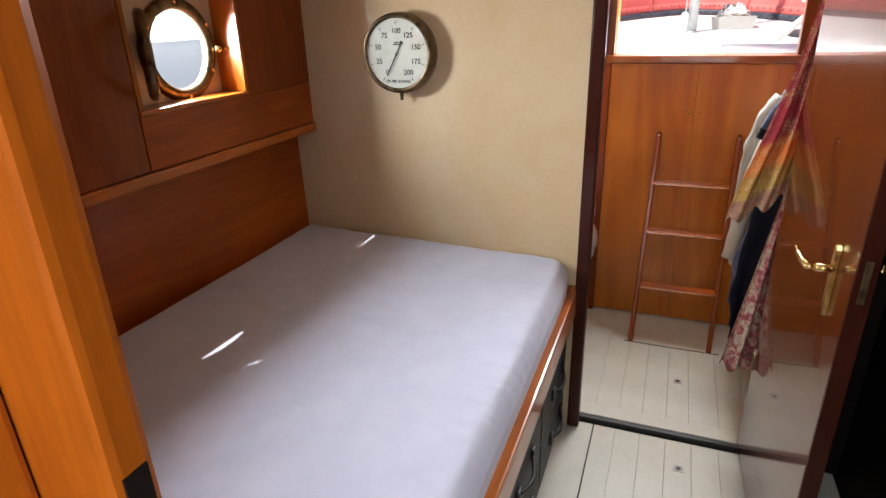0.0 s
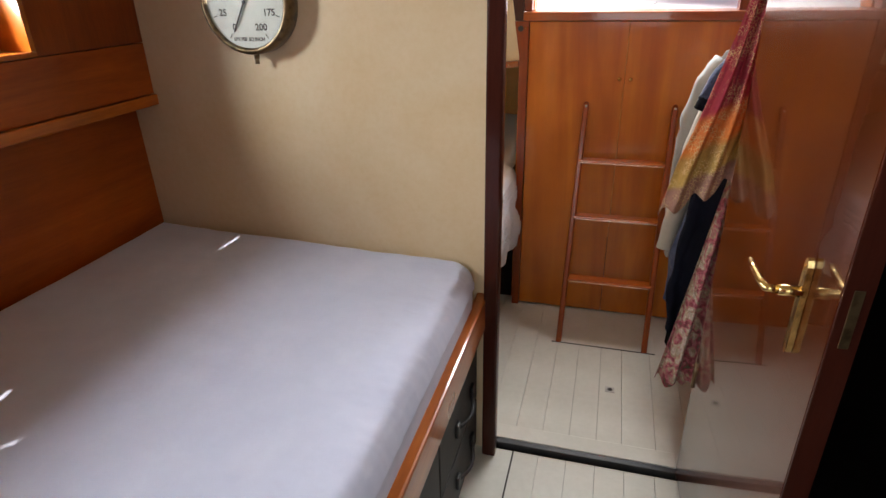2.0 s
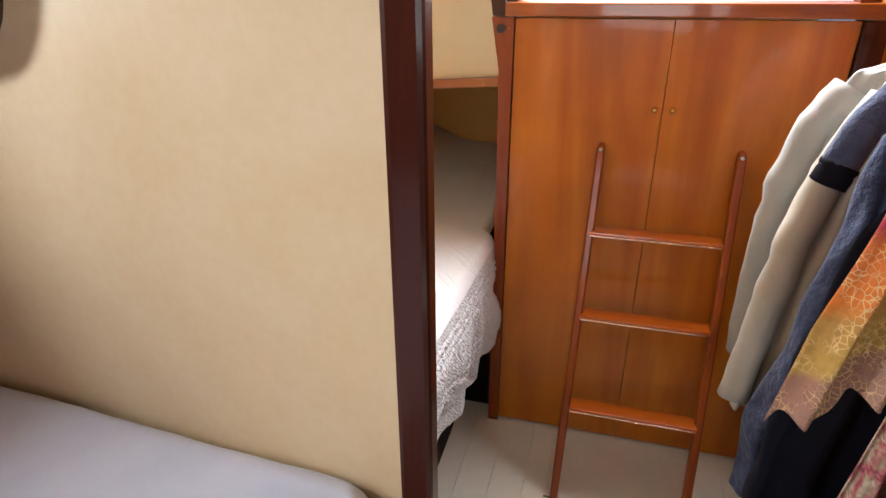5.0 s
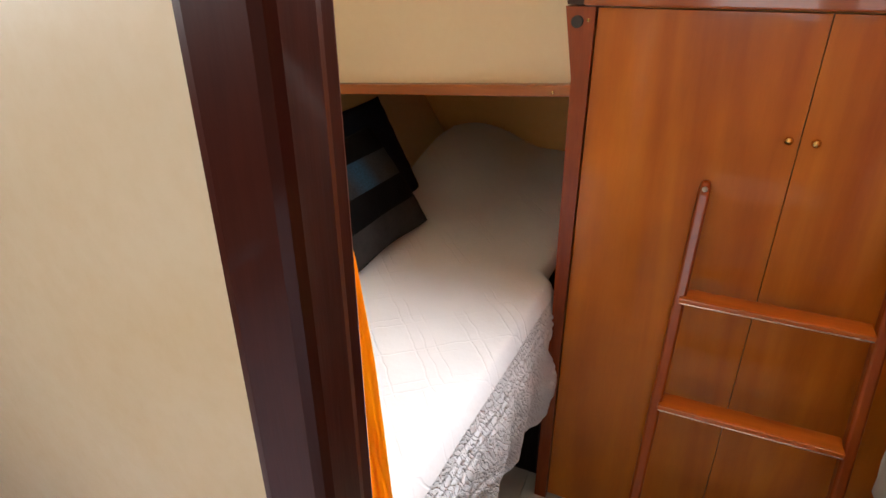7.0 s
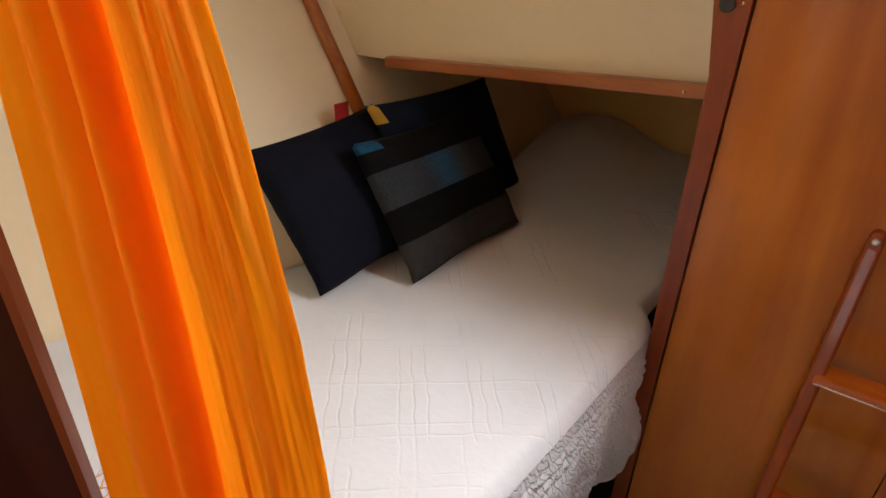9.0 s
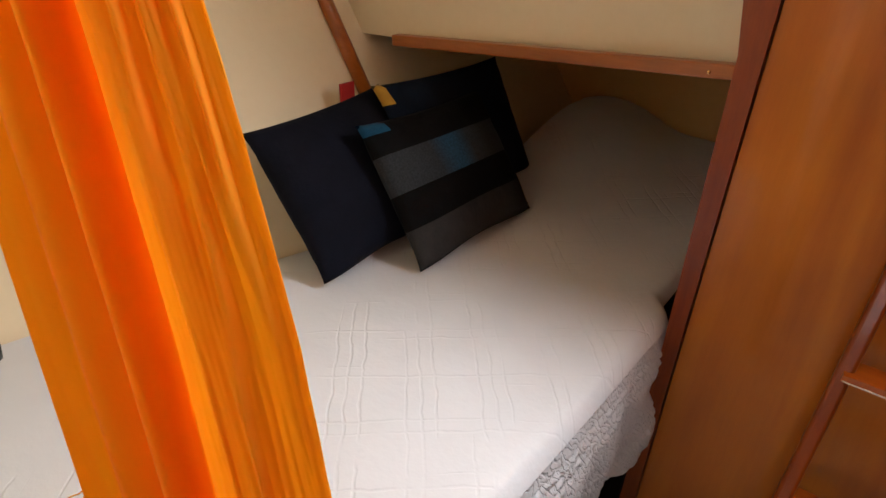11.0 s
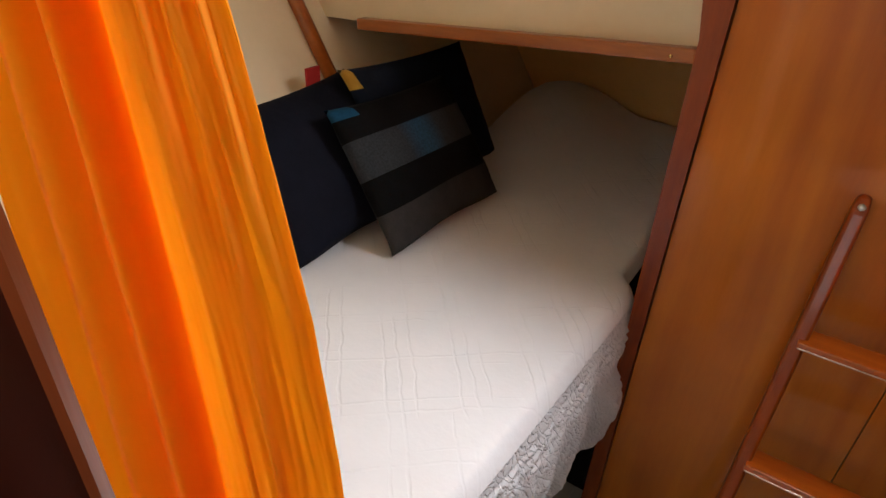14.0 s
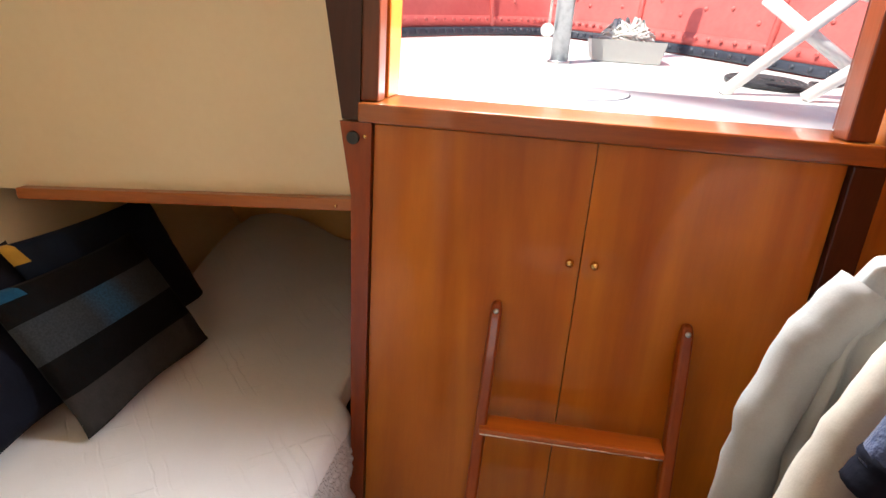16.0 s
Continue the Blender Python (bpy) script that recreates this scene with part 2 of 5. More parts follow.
def floral(name):
    """Thin cotton printed with faded flowers in maroon, pink, olive and cream."""
    m, nt, p = material(name)
    v = coords(nt, (1, 1, 1))
    n = noise_node(nt, v, 26, 3, 0.6, 1.2)
    c = ramp(nt, n, ((0.30, (0.10, 0.11, 0.06)), (0.40, (0.24, 0.035, 0.05)), (0.47, (0.42, 0.13, 0.15)), (0.54, (0.34, 0.25, 0.15)), (0.62, (0.52, 0.42, 0.33)), (0.72, (0.30, 0.06, 0.08))))
    fine = noise_node(nt, v, 110, 3, 0.6)
    c = mix(nt, 0.5, c, mix(nt, 1.0, c, ramp(nt, fine, ((0.35, (0.35, 0.35, 0.35)), (0.65, (1.2, 1.2, 1.2)))), "MULTIPLY"))
    link(nt, c, p.inputs["Base Color"])
    p.inputs["Roughness"].default_value = 0.85
    bump(nt, p, fine, 0.25, 0.002)
    return m


M["orange"] = translucent_cloth("orange_cotton", (1.0, 0.55, 0.022), (1.0, 0.47, 0.014))
M["quilt"] = quilting("white_quilting", True)
M["quilt_drop"] = quilting("white_quilted_drop", False)
M["scarf"] = scarf_print("maroon_printed_scarf", ((0.13, (0.34, 0.19, 0.14)), (0.205, (0.30, 0.15, 0.11)), (0.215, (0.42, 0.27, 0.06)), (0.27, (0.40, 0.22, 0.05)), (0.29, (0.62, 0.17, 0.02)), (0.35, (0.55, 0.14, 0.03)), (0.365, (0.33, 0.022, 0.045)), (0.95, (0.30, 0.025, 0.055))), (0.66, 0.46, 0.22), 120)
M["scarf_tail"] = floral("faded_floral_scarf")
M["linen"] = cloth("grey_linen", (0.42, 0.43, 0.42), (0.33, 0.33, 0.32), 380, 0.95, 0.1, 7, 0.28)
M["ivory"] = cloth("ivory_cotton", (0.54, 0.51, 0.45), (0.44, 0.41, 0.35), 380, 0.95, 0.1, 7, 0.28)
M["denim"] = cloth("blue_denim", (0.075, 0.10, 0.19), (0.035, 0.048, 0.10), 380, 0.9, 0.2, 30, 0.6)
M["dark_blue"] = cloth("navy_trousers_cloth", (0.008, 0.009, 0.018), (0.005, 0.006, 0.010), 380, 0.95, 0.0, 12, 0.4)
M["sheet"] = cloth("pale_lilac_sheet", (0.66, 0.69, 0.85), (0.58, 0.61, 0.78), 500, 0.95, 0.25, 9, 0.15)
M["navy"] = cloth("navy_cotton", (0.007, 0.008, 0.016), (0.004, 0.005, 0.010), 500, 0.9, 0.0)
M["black_cloth"] = cloth("black_wool", (0.005, 0.005, 0.006), (0.003, 0.003, 0.003), 300, 0.95, 0.0)
M["grey_cloth"] = cloth("charcoal_wool", (0.045, 0.043, 0.044), (0.026, 0.026, 0.027), 260, 0.95, 0.0)
M["teal_cloth"] = cloth("teal_weave", (0.012, 0.075, 0.15), (0.008, 0.035, 0.07), 200, 0.9, 0.0)
def glow_band(name):
    """Slate wool shot with blue thread across its middle."""
    m, nt, p = material(name)
    sep = nt.nodes.new("ShaderNodeSeparateXYZ")
    link(nt, coords(nt, (1, 1, 1), "Generated"), sep.inputs[0])
    c = ramp(nt, sep.outputs[1], ((0.30, (0.020, 0.026, 0.034)), (0.42, (0.012, 0.06, 0.125)), (0.47, (0.012, 0.06, 0.125)), (0.58, (0.020, 0.026, 0.034))))
    fine = noise_node(nt, coords(nt, (1, 1, 1)), 260, 2)
    link(nt, mix(nt, 0.6, c, mix(nt, 1.0, c, ramp(nt, fine, ((0.35, (0.4, 0.4, 0.4)), (0.65, (1.3, 1.3, 1.3)))), "MULTIPLY")), p.inputs["Base Color"])
    p.inputs["Roughness"].default_value = 0.95
    bump(nt, p, fine, 0.25, 0.001)
    return m


M["blue_grey_cloth"] = glow_band("slate_blue_wool_band")
M["denim_cloth"] = cloth("dark_denim", (0.010, 0.016, 0.030), (0.006, 0.009, 0.017), 300, 0.95, 0.0)
M["yellow_cloth"] = cloth("mustard_cloth", (0.55, 0.33, 0.05), (0.4, 0.22, 0.03))
M["red_tag"] = cloth("red_tag", (0.5, 0.03, 0.03), (0.4, 0.02, 0.02))
M["deck"] = paint("white_deck_paint", (0.80, 0.80, 0.79), (0.72, 0.72, 0.70), 0.5, 0.2, 5)
M["red"] = paint("red_bulwark_paint", (0.62, 0.15, 0.13), (0.50, 0.085, 0.075), 0.4, 0.15, 4)
M["waterway"] = paint("black_waterway_paint", (0.05, 0.06, 0.08), (0.02, 0.022, 0.03), 0.4, 0.3, 20)
M["tray"] = paint("grey_plastic_tray", (0.42, 0.43, 0.41), (0.36, 0.37, 0.36), 0.5)
M["rope_white"] = cloth("white_rope", (0.75, 0.74, 0.70), (0.55, 0.54, 0.5), 300)
M["rope_black"] = cloth("black_rope", (0.05, 0.05, 0.055), (0.02, 0.02, 0.022), 300)
M["white"] = paint("white_enamel", (0.82, 0.82, 0.80), (0.76, 0.76, 0.74), 0.35)
M["dial"] = paint("aged_dial_face", (0.50, 0.49, 0.44), (0.41, 0.39, 0.34), 0.4, 0.05, 12)
# cream lining coloured ochre: the niche's warm shade is put into the paint
M["hull"] = paint("cream_lining_shade_in_colour", (0.70, 0.42, 0.14), (0.60, 0.34, 0.10), 0.6, 0.08)

# glass
gm, gnt, gp = material("clear_glass")
gp.inputs["Transmission Weight"].default_value, gp.inputs["Roughness"].default_value = 1.0, 0.0
gp.inputs["IOR"].default_value, gp.inputs["Base Color"].default_value = 1.45, (0.97, 0.99, 0.98, 1)
M["glass"] = gm

# ---------------------------------------------------------------- builders


def box(bm, x0, x1, y0, y1, z0, z1, bevel=0.0):
    r = bmesh.ops.create_cube(bm, size=1.0)
    m = Matrix.LocRotScale(((x0 + x1) / 2, (y0 + y1) / 2, (z0 + z1) / 2), None, (abs(x1 - x0), abs(y1 - y0), abs(z1 - z0)))
    bmesh.ops.transform(bm, matrix=m, verts=r["verts"])
    if bevel:
        edges = list({e for v in r["verts"] for e in v.link_edges})
        bmesh.ops.bevel(bm, geom=edges, offset=bevel, segments=2, affect="EDGES", profile=0.6)
    return bm


def boxed(*dims, bevel=0.0):
    return box(bmesh.new(), *dims, bevel=bevel)


def tube(bm, points, radius, sides=10, closed=False, taper=None):
    """A round bar along a line of points."""
    pts = [Vector(p) for p in points]
    rings, n = [], len(pts)
    for i, p in enumerate(pts):
        a = pts[(i - 1) % n] if (i or closed) else p
        b = pts[(i + 1) % n] if (i < n - 1 or closed) else p
        d = (b - a).normalized()
        u = d.orthogonal().normalized() if not rings else (last - d * last.dot(d)).normalized()
        last, w = u, d.cross(u)
        r = radius * (taper[i] if taper else 1)
        rings.append([bm.verts.new(p + r * (math.cos(k) * u + math.sin(k) * w)) for k in (2 * math.pi * j / sides for j in range(sides))])
    for i in range(n if closed else n - 1):
        a, b = rings[i], rings[(i + 1) % n]
        for j in range(sides):
            f = bm.faces.new((a[j], a[(j + 1) % sides], b[(j + 1) % sides], b[j]))
            f.smooth = True
    if not closed:
        bm.faces.new(rings[0][::-1])
        bm.faces.new(rings[-1])
    return bm


def disc(bm, centre, axis, radius, depth, sides=32, bevel=0.0):
    r = bmesh.ops.create_cone(bm, cap_ends=True, segments=sides, radius1=radius, radius2=radius, depth=depth)
    q = Vector((0, 0, 1)).rotation_difference(Vector(axis)).to_matrix().to_4x4()
    bmesh.ops.transform(bm, matrix=Matrix.Translation(centre) @ q, verts=r["verts"])
    if bevel:
        rim = [e for e in {e for v in r["verts"] for e in v.link_edges} if any(len(f.verts) > 4 for f in e.link_faces)]
        bmesh.ops.bevel(bm, geom=rim, offset=bevel, segments=2, affect="EDGES")
    return bm


def ring(bm, centre, axis, profile, sides=40, close=True):
    """A turned ring: profile of (radius, height) swept round an axis."""
    q = Vector((0, 0, 1)).rotation_difference(Vector(axis)).to_matrix()
    loops = [[bm.verts.new(Vector(centre) + q @ Vector((r * math.cos(a), r * math.sin(a), h))) for a in (2 * math.pi * j / sides for j in range(sides))] for r, h in profile]
    n = len(loops)
    for i in range(n if close else n - 1):
        a, b = loops[i], loops[(i + 1) % n]
        for j in range(sides):
            f = bm.faces.new((a[j], a[(j + 1) % sides], b[(j + 1) % sides], b[j]))
            f.smooth = True
    return bm


def grid(bm, nu, nv, place, smooth=True):
    """A sheet of nu by nv cells whose corners are place(u, v), u and v in 0..1."""
    vs = [[bm.verts.new(place(i / nu, j / nv)) for j in range(nv + 1)] for i in range(nu + 1)]
    for i in range(nu):
        for j in range(nv):
            f = bm.faces.new((vs[i][j], vs[i + 1][j], vs[i + 1][j + 1], vs[i][j + 1]))
            f.smooth = smooth
    return bm


def prism(bm, outline, lift):
    """A solid from a closed outline of 3D points pushed along lift."""
    a = [bm.verts.new(p) for p in outline]
    b = [bm.verts.new(Vector(p) + Vector(lift)) for p in outline]
    bm.faces.new(a[::-1])
    bm.faces.new(b)
    for i in range(len(a)):
        bm.faces.new((a[i], a[(i + 1) % len(a)], b[(i + 1) % len(a)], b[i]))
    bmesh.ops.recalc_face_normals(bm, faces=bm.faces)
    return bm


def mesh_of(name, bm, mat):
    bmesh.ops.recalc_face_normals(bm, faces=bm.faces)
    me = bpy.data.meshes.new(name)
    bm.to_mesh(me)
    bm.free()
    me.materials.append(mat)
    return me


def place_of(ob):
    v = Vector(ob.location)
    while ob.parent:
        ob = ob.parent
        v = v + ob.location
    return v


def part(name, bm, mat, parent, label="", thick=0.0):
    """Links a bmesh, given in the world's metres, as one mesh under a thing or a part."""
    bmesh.ops.translate(bm, verts=bm.verts, vec=-place_of(parent))
    ob = new(name, mesh_of(name, bm, mat))
    ob.parent = parent
    if thick:
        s = ob.modifiers.new("thickness", "SOLIDIFY")
        s.thickness, s.offset = thick, 0
    return tagged(ob, label) if label else ob


def thing(name, base, label, category, group="", kind=""):
    ob = new(name)
    ob.location = base
    ob.empty_display_size = 0.1
    return tagged(ob, label, category, group, kind)


def setting(name, bm, mat, label="", category="structure"):
    ob = new(name, mesh_of(name, bm, mat))
    return tagged(ob, label, category, kind="structure")


def single(name, bm, mat, base, label, category, group=""):
    """A thing of one mesh, its origin at its base."""
    bmesh.ops.translate(bm, verts=bm.verts, vec=-Vector(base))
    ob = new(name, mesh_of(name, bm, mat))
    ob.location = base
    return tagged(ob, label, category, group)


def bead(bm, p, n, r):
    """A small domed rivet or screw head."""
    q = Vector((0, 0, 1)).rotation_difference(Vector(n)).to_matrix()
    rows = [[bm.verts.new(Vector(p) + q @ Vector((r * c * math.cos(a), r * c * math.sin(a), r * s))) for a in (math.pi / 4 * k for k in range(8))] for c, s in ((1, 0), (0.75, 0.45))]
    top = bm.verts.new(Vector(p) + q @ Vector((0, 0, r * 0.6)))
    for k in range(8):
        bm.faces.new((rows[0][k], rows[0][(k + 1) % 8], rows[1][(k + 1) % 8], rows[1][k])).smooth = True
        bm.faces.new((rows[1][k], rows[1][(k + 1) % 8], top)).smooth = True
    return bm


# ---------------------------------------------------------------- setting: aft cabin
DOOR_L, DOOR_R = -0.262, 0.33
JAMB = -0.248                      # inner face of the port jamb
BULK_A, BULK_F = 2.016, 2.035      # aft and forward face of the bulkhead
TOP = 1.98


def bulk_y(x):
    """The aft face of the bulkhead, which stands a little askew."""
    d = max(0.0, DOOR_L - 0.02 - x)
    return BULK_A + 0.07 * d


WALL = bulk_y(-1.4)

bm = prism(bmesh.new(), [(DOOR_L - 0.02, BULK_A, -0.02), (DOOR_L - 0.02, BULK_F - 0.006, -0.02), (-0.382, bulk_y(-0.382) + 0.014, -0.02), (-1.75, bulk_y(-1.75) + 0.014, -0.02), (-1.75, bulk_y(-1.75), -0.02), (-0.382, bulk_y(-0.382), -0.02)], (0, 0, TOP + 0.02))
box(bm, DOOR_L - 0.02, DOOR_R + 0.02, BULK_A, BULK_F - 0.006, 1.86, TOP)
setting("wall_bulkhead", bm, M["cream"], "cream gloss painted bulkhead with open doorway", "wall")
# starboard part of the bulkhead is coloured near black, the rest cream
setting("wall_bulkhead_starboard", boxed(DOOR_R + 0.02, 0.75, BULK_A, BULK_F - 0.006, -0.02, TOP), M["dark"], "near-black bulkhead behind the open door", "wall")
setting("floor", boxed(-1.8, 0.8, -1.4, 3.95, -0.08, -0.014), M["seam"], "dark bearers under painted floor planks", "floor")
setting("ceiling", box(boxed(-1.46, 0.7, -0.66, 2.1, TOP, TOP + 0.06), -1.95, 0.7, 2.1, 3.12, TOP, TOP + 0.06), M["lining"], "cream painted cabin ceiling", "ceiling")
setting("wall_starboard", boxed(0.62, 0.68, -1.4, BULK_A, -0.02, TOP), M["dark"], "near-black cabin side", "wall")
bm = boxed(-1.75, -0.43, 0.291, 0.35, -0.02, TOP)
box(bm, 0.5, 0.62, 0.33, 0.37, -0.02, TOP)
setting("wall_aft", bm, M["mahogany_z"], "mahogany bulkhead at the cabin entry", "wall")
bm = boxed(-0.95, -0.9, -1.4, 0.33, -0.02, TOP)
box(bm, -0.95, 0.65, -0.65, -0.6, -0.02, 0.9)
box(bm, -0.95, -0.8, -0.65, -0.6, 0.9, TOP)
box(bm, 0.2, 0.65, -0.65, -0.6, 0.9, TOP)
setting("wall_passage", bm, M["cream"], "cream painted passage behind the entry", "wall")

# hull side behind the locker, with port openings cut through
def side_with_holes(x0, x1, y0, y1, z0, z1, holes, n=32):
    """A plate in the yz plane with round holes of (y, z, radius)."""
    bm = bmesh.new()
    cells = sorted({y0, y1, *(h[0] - 0.2 for h in holes), *(h[0] + 0.2 for h in holes)})
    for a, b in zip(cells, cells[1:]):
        hole = [h for h in holes if a < h[0] < b]
        if not hole:
            box(bm, x0, x1, a, b, z0, z1)
            continue
        cy, cz, r = hole[0]
        for x, flip in ((x0, 1), (x1, 0)):
            outer, inner = [], []
            for k in range(n):
                t = 2 * math.pi * k / n
                c, s = math.cos(t), math.sin(t)
                f = min((b - cy) / abs(c) if abs(c) > 1e-6 else 9, ((z1 - cz) if s > 0 else (cz - z0)) / abs(s) if abs(s) > 1e-6 else 9)
                outer.append(bm.verts.new((x, cy + f * c, cz + f * s)))
                inner.append(bm.verts.new((x, cy + r * c, cz + r * s)))
            for k in range(n):
                bm.faces.new((outer[k], outer[(k + 1) % n], inner[(k + 1) % n], inner[k]))
            if not flip:
                last = inner
            else:
                first = inner
        for k in range(n):
            bm.faces.new((first[k], first[(k + 1) % n], last[(k + 1) % n], last[k]))
    return bm


PORT = (1.556, 1.40)
bm = side_with_holes(-1.445, -1.435, 0.37, WALL, 0.4, 1.8, [(0.756, 1.40, 0.115), (*PORT, 0.115)])
box(bm, -1.445, -1.435, 0.37, WALL, 1.8, TOP)
setting("wall_port", bm, M["cream"], "cream painted hull side with round ports", "wall")
bm = grid(bmesh.new(), 1, 8, lambda u, v: Vector((-1.415 - 0.012 * v, 0.37 + u * (WALL - 0.37), 0.45 + 0.63 * v)))
grid(bm, 1, 8, lambda u, v: Vector((-1.434, 0.37 + u * (WALL - 0.37), 0.45 + 0.63 * v)))
setting("panel_port", bm, M["mahogany_y"], "mahogany panel along the hull above the bed", "wall panel")

# doorway casing, jambs and threshold
casing = thing("door_casing", (-0.3, BULK_A, 0), "dark varnished mahogany door casing on the bulkhead", "door frame", kind="structure")
part("casing_board", boxed(-0.278, -0.2345, 1.978, BULK_A - 0.002, 0, 1.9, bevel=0.007), M["post"], casing)
part("jamb", boxed(DOOR_L - 0.019, JAMB, BULK_A, BULK_F + 0.003, 0, 1.86), M["post"], casing)
# rounded jamb edge; a lighter red than the jamb carries the window light
nose = [(JAMB, BULK_F + 0.003), (JAMB - 0.001, BULK_F + 0.005), (JAMB - 0.004, BULK_F + 0.008), (JAMB - 0.010, BULK_F + 0.009), (-0.29, BULK_F + 0.009), (-0.29, BULK_F + 0.003)]
part("nosing", prism(bmesh.new(), [(x, y, 0) for x, y in nose], (0, 0, 1.86)), M["nosing"], casing, "rounded mahogany jamb edge with window light put into its colour")
part("jamb", boxed(DOOR_R - 0.012, DOOR_R + 0.019, BULK_A, BULK_F + 0.002, 0, 1.86, bevel=0.003), M["post"], casing)
part("head", boxed(DOOR_L - 0.045, DOOR_R + 0.045, BULK_A - 0.03, BULK_A - 0.002, 1.9, 1.95, bevel=0.004), M["post"], casing)
thr = thing("threshold", (0, 2.05, 0), "painted threshold with a black front strip", "threshold", kind="structure")
part("sill_board", boxed(DOOR_L + 0.012, DOOR_R - 0.012, 2.05, 2.115, -0.01, 0.022, bevel=0.004), M["floor"], thr)
part("strip", boxed(DOOR_L + 0.012, DOOR_R - 0.012, 2.028, 2.049, -0.01, 0.02, bevel=0.003), M["black"], thr)

# ---------------------------------------------------------------- setting: forward cabin
bm = prism(bmesh.new(), [(DOOR_L - 0.02, BULK_F - 0.006, -0.02), (DOOR_L - 0.02, BULK_F, -0.02), (-0.382, bulk_y(-0.382) + 0.02, -0.02), (-1.75, bulk_y(-1.75) + 0.02, -0.02), (-1.75, bulk_y(-1.75) + 0.014, -0.02), (-0.382, bulk_y(-0.382) + 0.014, -0.02)], (0, 0, TOP + 0.02))
setting("panel_bulkhead", bm, M["lining"], "cream facing on the forward side of the bulkhead", "wall panel")
bm = boxed(DOOR_R + 0.02, 0.6, BULK_F - 0.006, BULK_F, -0.02, TOP)
box(bm, DOOR_L - 0.02, DOOR_R + 0.02, BULK_F - 0.006, BULK_F, 1.86, TOP)
setting("panel_doorway", bm, M["mahogany_z"], "mahogany facing beside the doorway", "wall panel")
FRONT = 2.98
bm = boxed(0.56, 0.60, BULK_F, 3.05, -0.02, TOP)
setting("wall_starboard_forward", bm, M["honey_z"], "honey varnished side panelling", "wall")


def hull_x(y, z):
    """The flared, tapering port side of the forward cabin."""
    return -1.205 + 0.25 * (min(y, 3.0) - 2.06) - 0.03 * max(0.0, y - 3.0) - 0.64 * (z - 0.66)


bm = grid(bmesh.new(), 8, 8, lambda u, v: Vector((hull_x(2.12 + u * 1.8, 0.2 + 1.8 * v), 2.12 + u * 1.8, 0.2 + 1.8 * v)))
setting("wall_port_forward", bm, M["lining"], "cream hull lining flaring outward", "wall")
bm = grid(bmesh.new(), 8, 2, lambda u, v: Vector((hull_x(2.125 + u * 0.94, 0.45 + 0.265 * v) + 0.004, 2.125 + u * 0.94, 0.45 + 0.265 * v)))
setting("panel_lining", bm, M["lining"], "lower strip of cream hull lining", "wall panel")
bm = bmesh.new()
prism(bm, [(-1.9, 3.075, TOP), (-1.9, 3.075, 1.0), (-1.10, 3.075, 1.03), (-0.355, 3.075, 1.085), (-0.355, 3.075, TOP)], (0, 0.025, 0))
setting("wall_forward_upper", bm, M["lining"], "cream panel above the berth niche", "wall")
# niche end and ceiling take the lining tone with shade in its colour
setting("wall_niche", boxed(-1.6, 0.6, 3.9, 3.94, -0.02, 1.24), M["hull"], "cream end of the berth niche, warm shade put into its colour", "wall")
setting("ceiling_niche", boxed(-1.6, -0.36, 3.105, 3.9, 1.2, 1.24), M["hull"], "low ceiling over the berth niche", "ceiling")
setting("wall_locker_side", boxed(-0.36, -0.34, 3.05, 3.9, -0.02, 1.2), M["honey_z"], "varnished locker side in the niche", "wall")

bm = bmesh.new()
box(bm, -1.085, -0.36, 3.045, 3.073, 0.008, 0.032, bevel=0.004)
bmesh.ops.transform(bm, matrix=Matrix.Translation((-0.36, 3.05, 1.06)) @ Matrix.Rotation(radians(-4.0), 4, "Y") @ Matrix.Translation((0.36, -3.05, 0)), verts=bm.verts)
trim = setting("trim_niche", bm, M["honey_x"], "varnished wooden trim along the niche edge", "trim")
bm = bmesh.new()
tube(bm, [(hull_x(3.0, z) + 0.005, 3.0, z) for z in (0.80, 1.2, 1.6, TOP)], 0.017, 8)
tube(bm, [(hull_x(y, 1.028 + 0.06 * y) + 0.006, y, 1.028 + 0.06 * y) for y in (2.13, 2.4, 2.7, 3.0)], 0.025, 8)
setting("trim_batten", bm, M["honey_x"], "varnished wooden batten on the hull lining", "trim")

# front of the cupboard with its window above
cup = thing("cupboard", (0.06, 3.0, 0), "honey varnished two-door cupboard below the window", "cupboard")
part("frame_post", prism(bmesh.new(), [(-0.314, FRONT - 0.012, 0), (-0.314, FRONT - 0.012, 1.248), (-0.369, FRONT - 0.012, 1.248), (-0.348, FRONT - 0.012, 1.12), (-0.342, FRONT - 0.012, 0.6), (-0.345, FRONT - 0.012, 0)], (0, 0.075, 0)), M["mahogany_z"], cup)
part("frame_post", boxed(0.44, 0.49, FRONT - 0.012, FRONT + 0.06, 0, 1.248, bevel=0.003), M["post"], cup)
part("plinth", boxed(-0.31, 0.44, FRONT + 0.03, FRONT + 0.06, 0, 0.06), M["dark"], cup)
for x0, x1, kx in ((-0.312, 0.0592, 0.041), (0.0608, 0.438, 0.083)):
    d = part("door", boxed(x0, x1, FRONT, FRONT + 0.02, 0.010, 1.246, bevel=0.0012), M["honey_z"], cup)
    k = bmesh.new()
    ring(k, (kx, FRONT - 0.012, 1.04), (0, -1, 0), [(0.0001, 0.008), (0.006, 0.006), (0.008, 0.0), (0.004, -0.005), (0.004, -0.012), (0.0001, -0.012)], 12, False)
    part("knob", k, M["brass"], d, "small round brass knob")
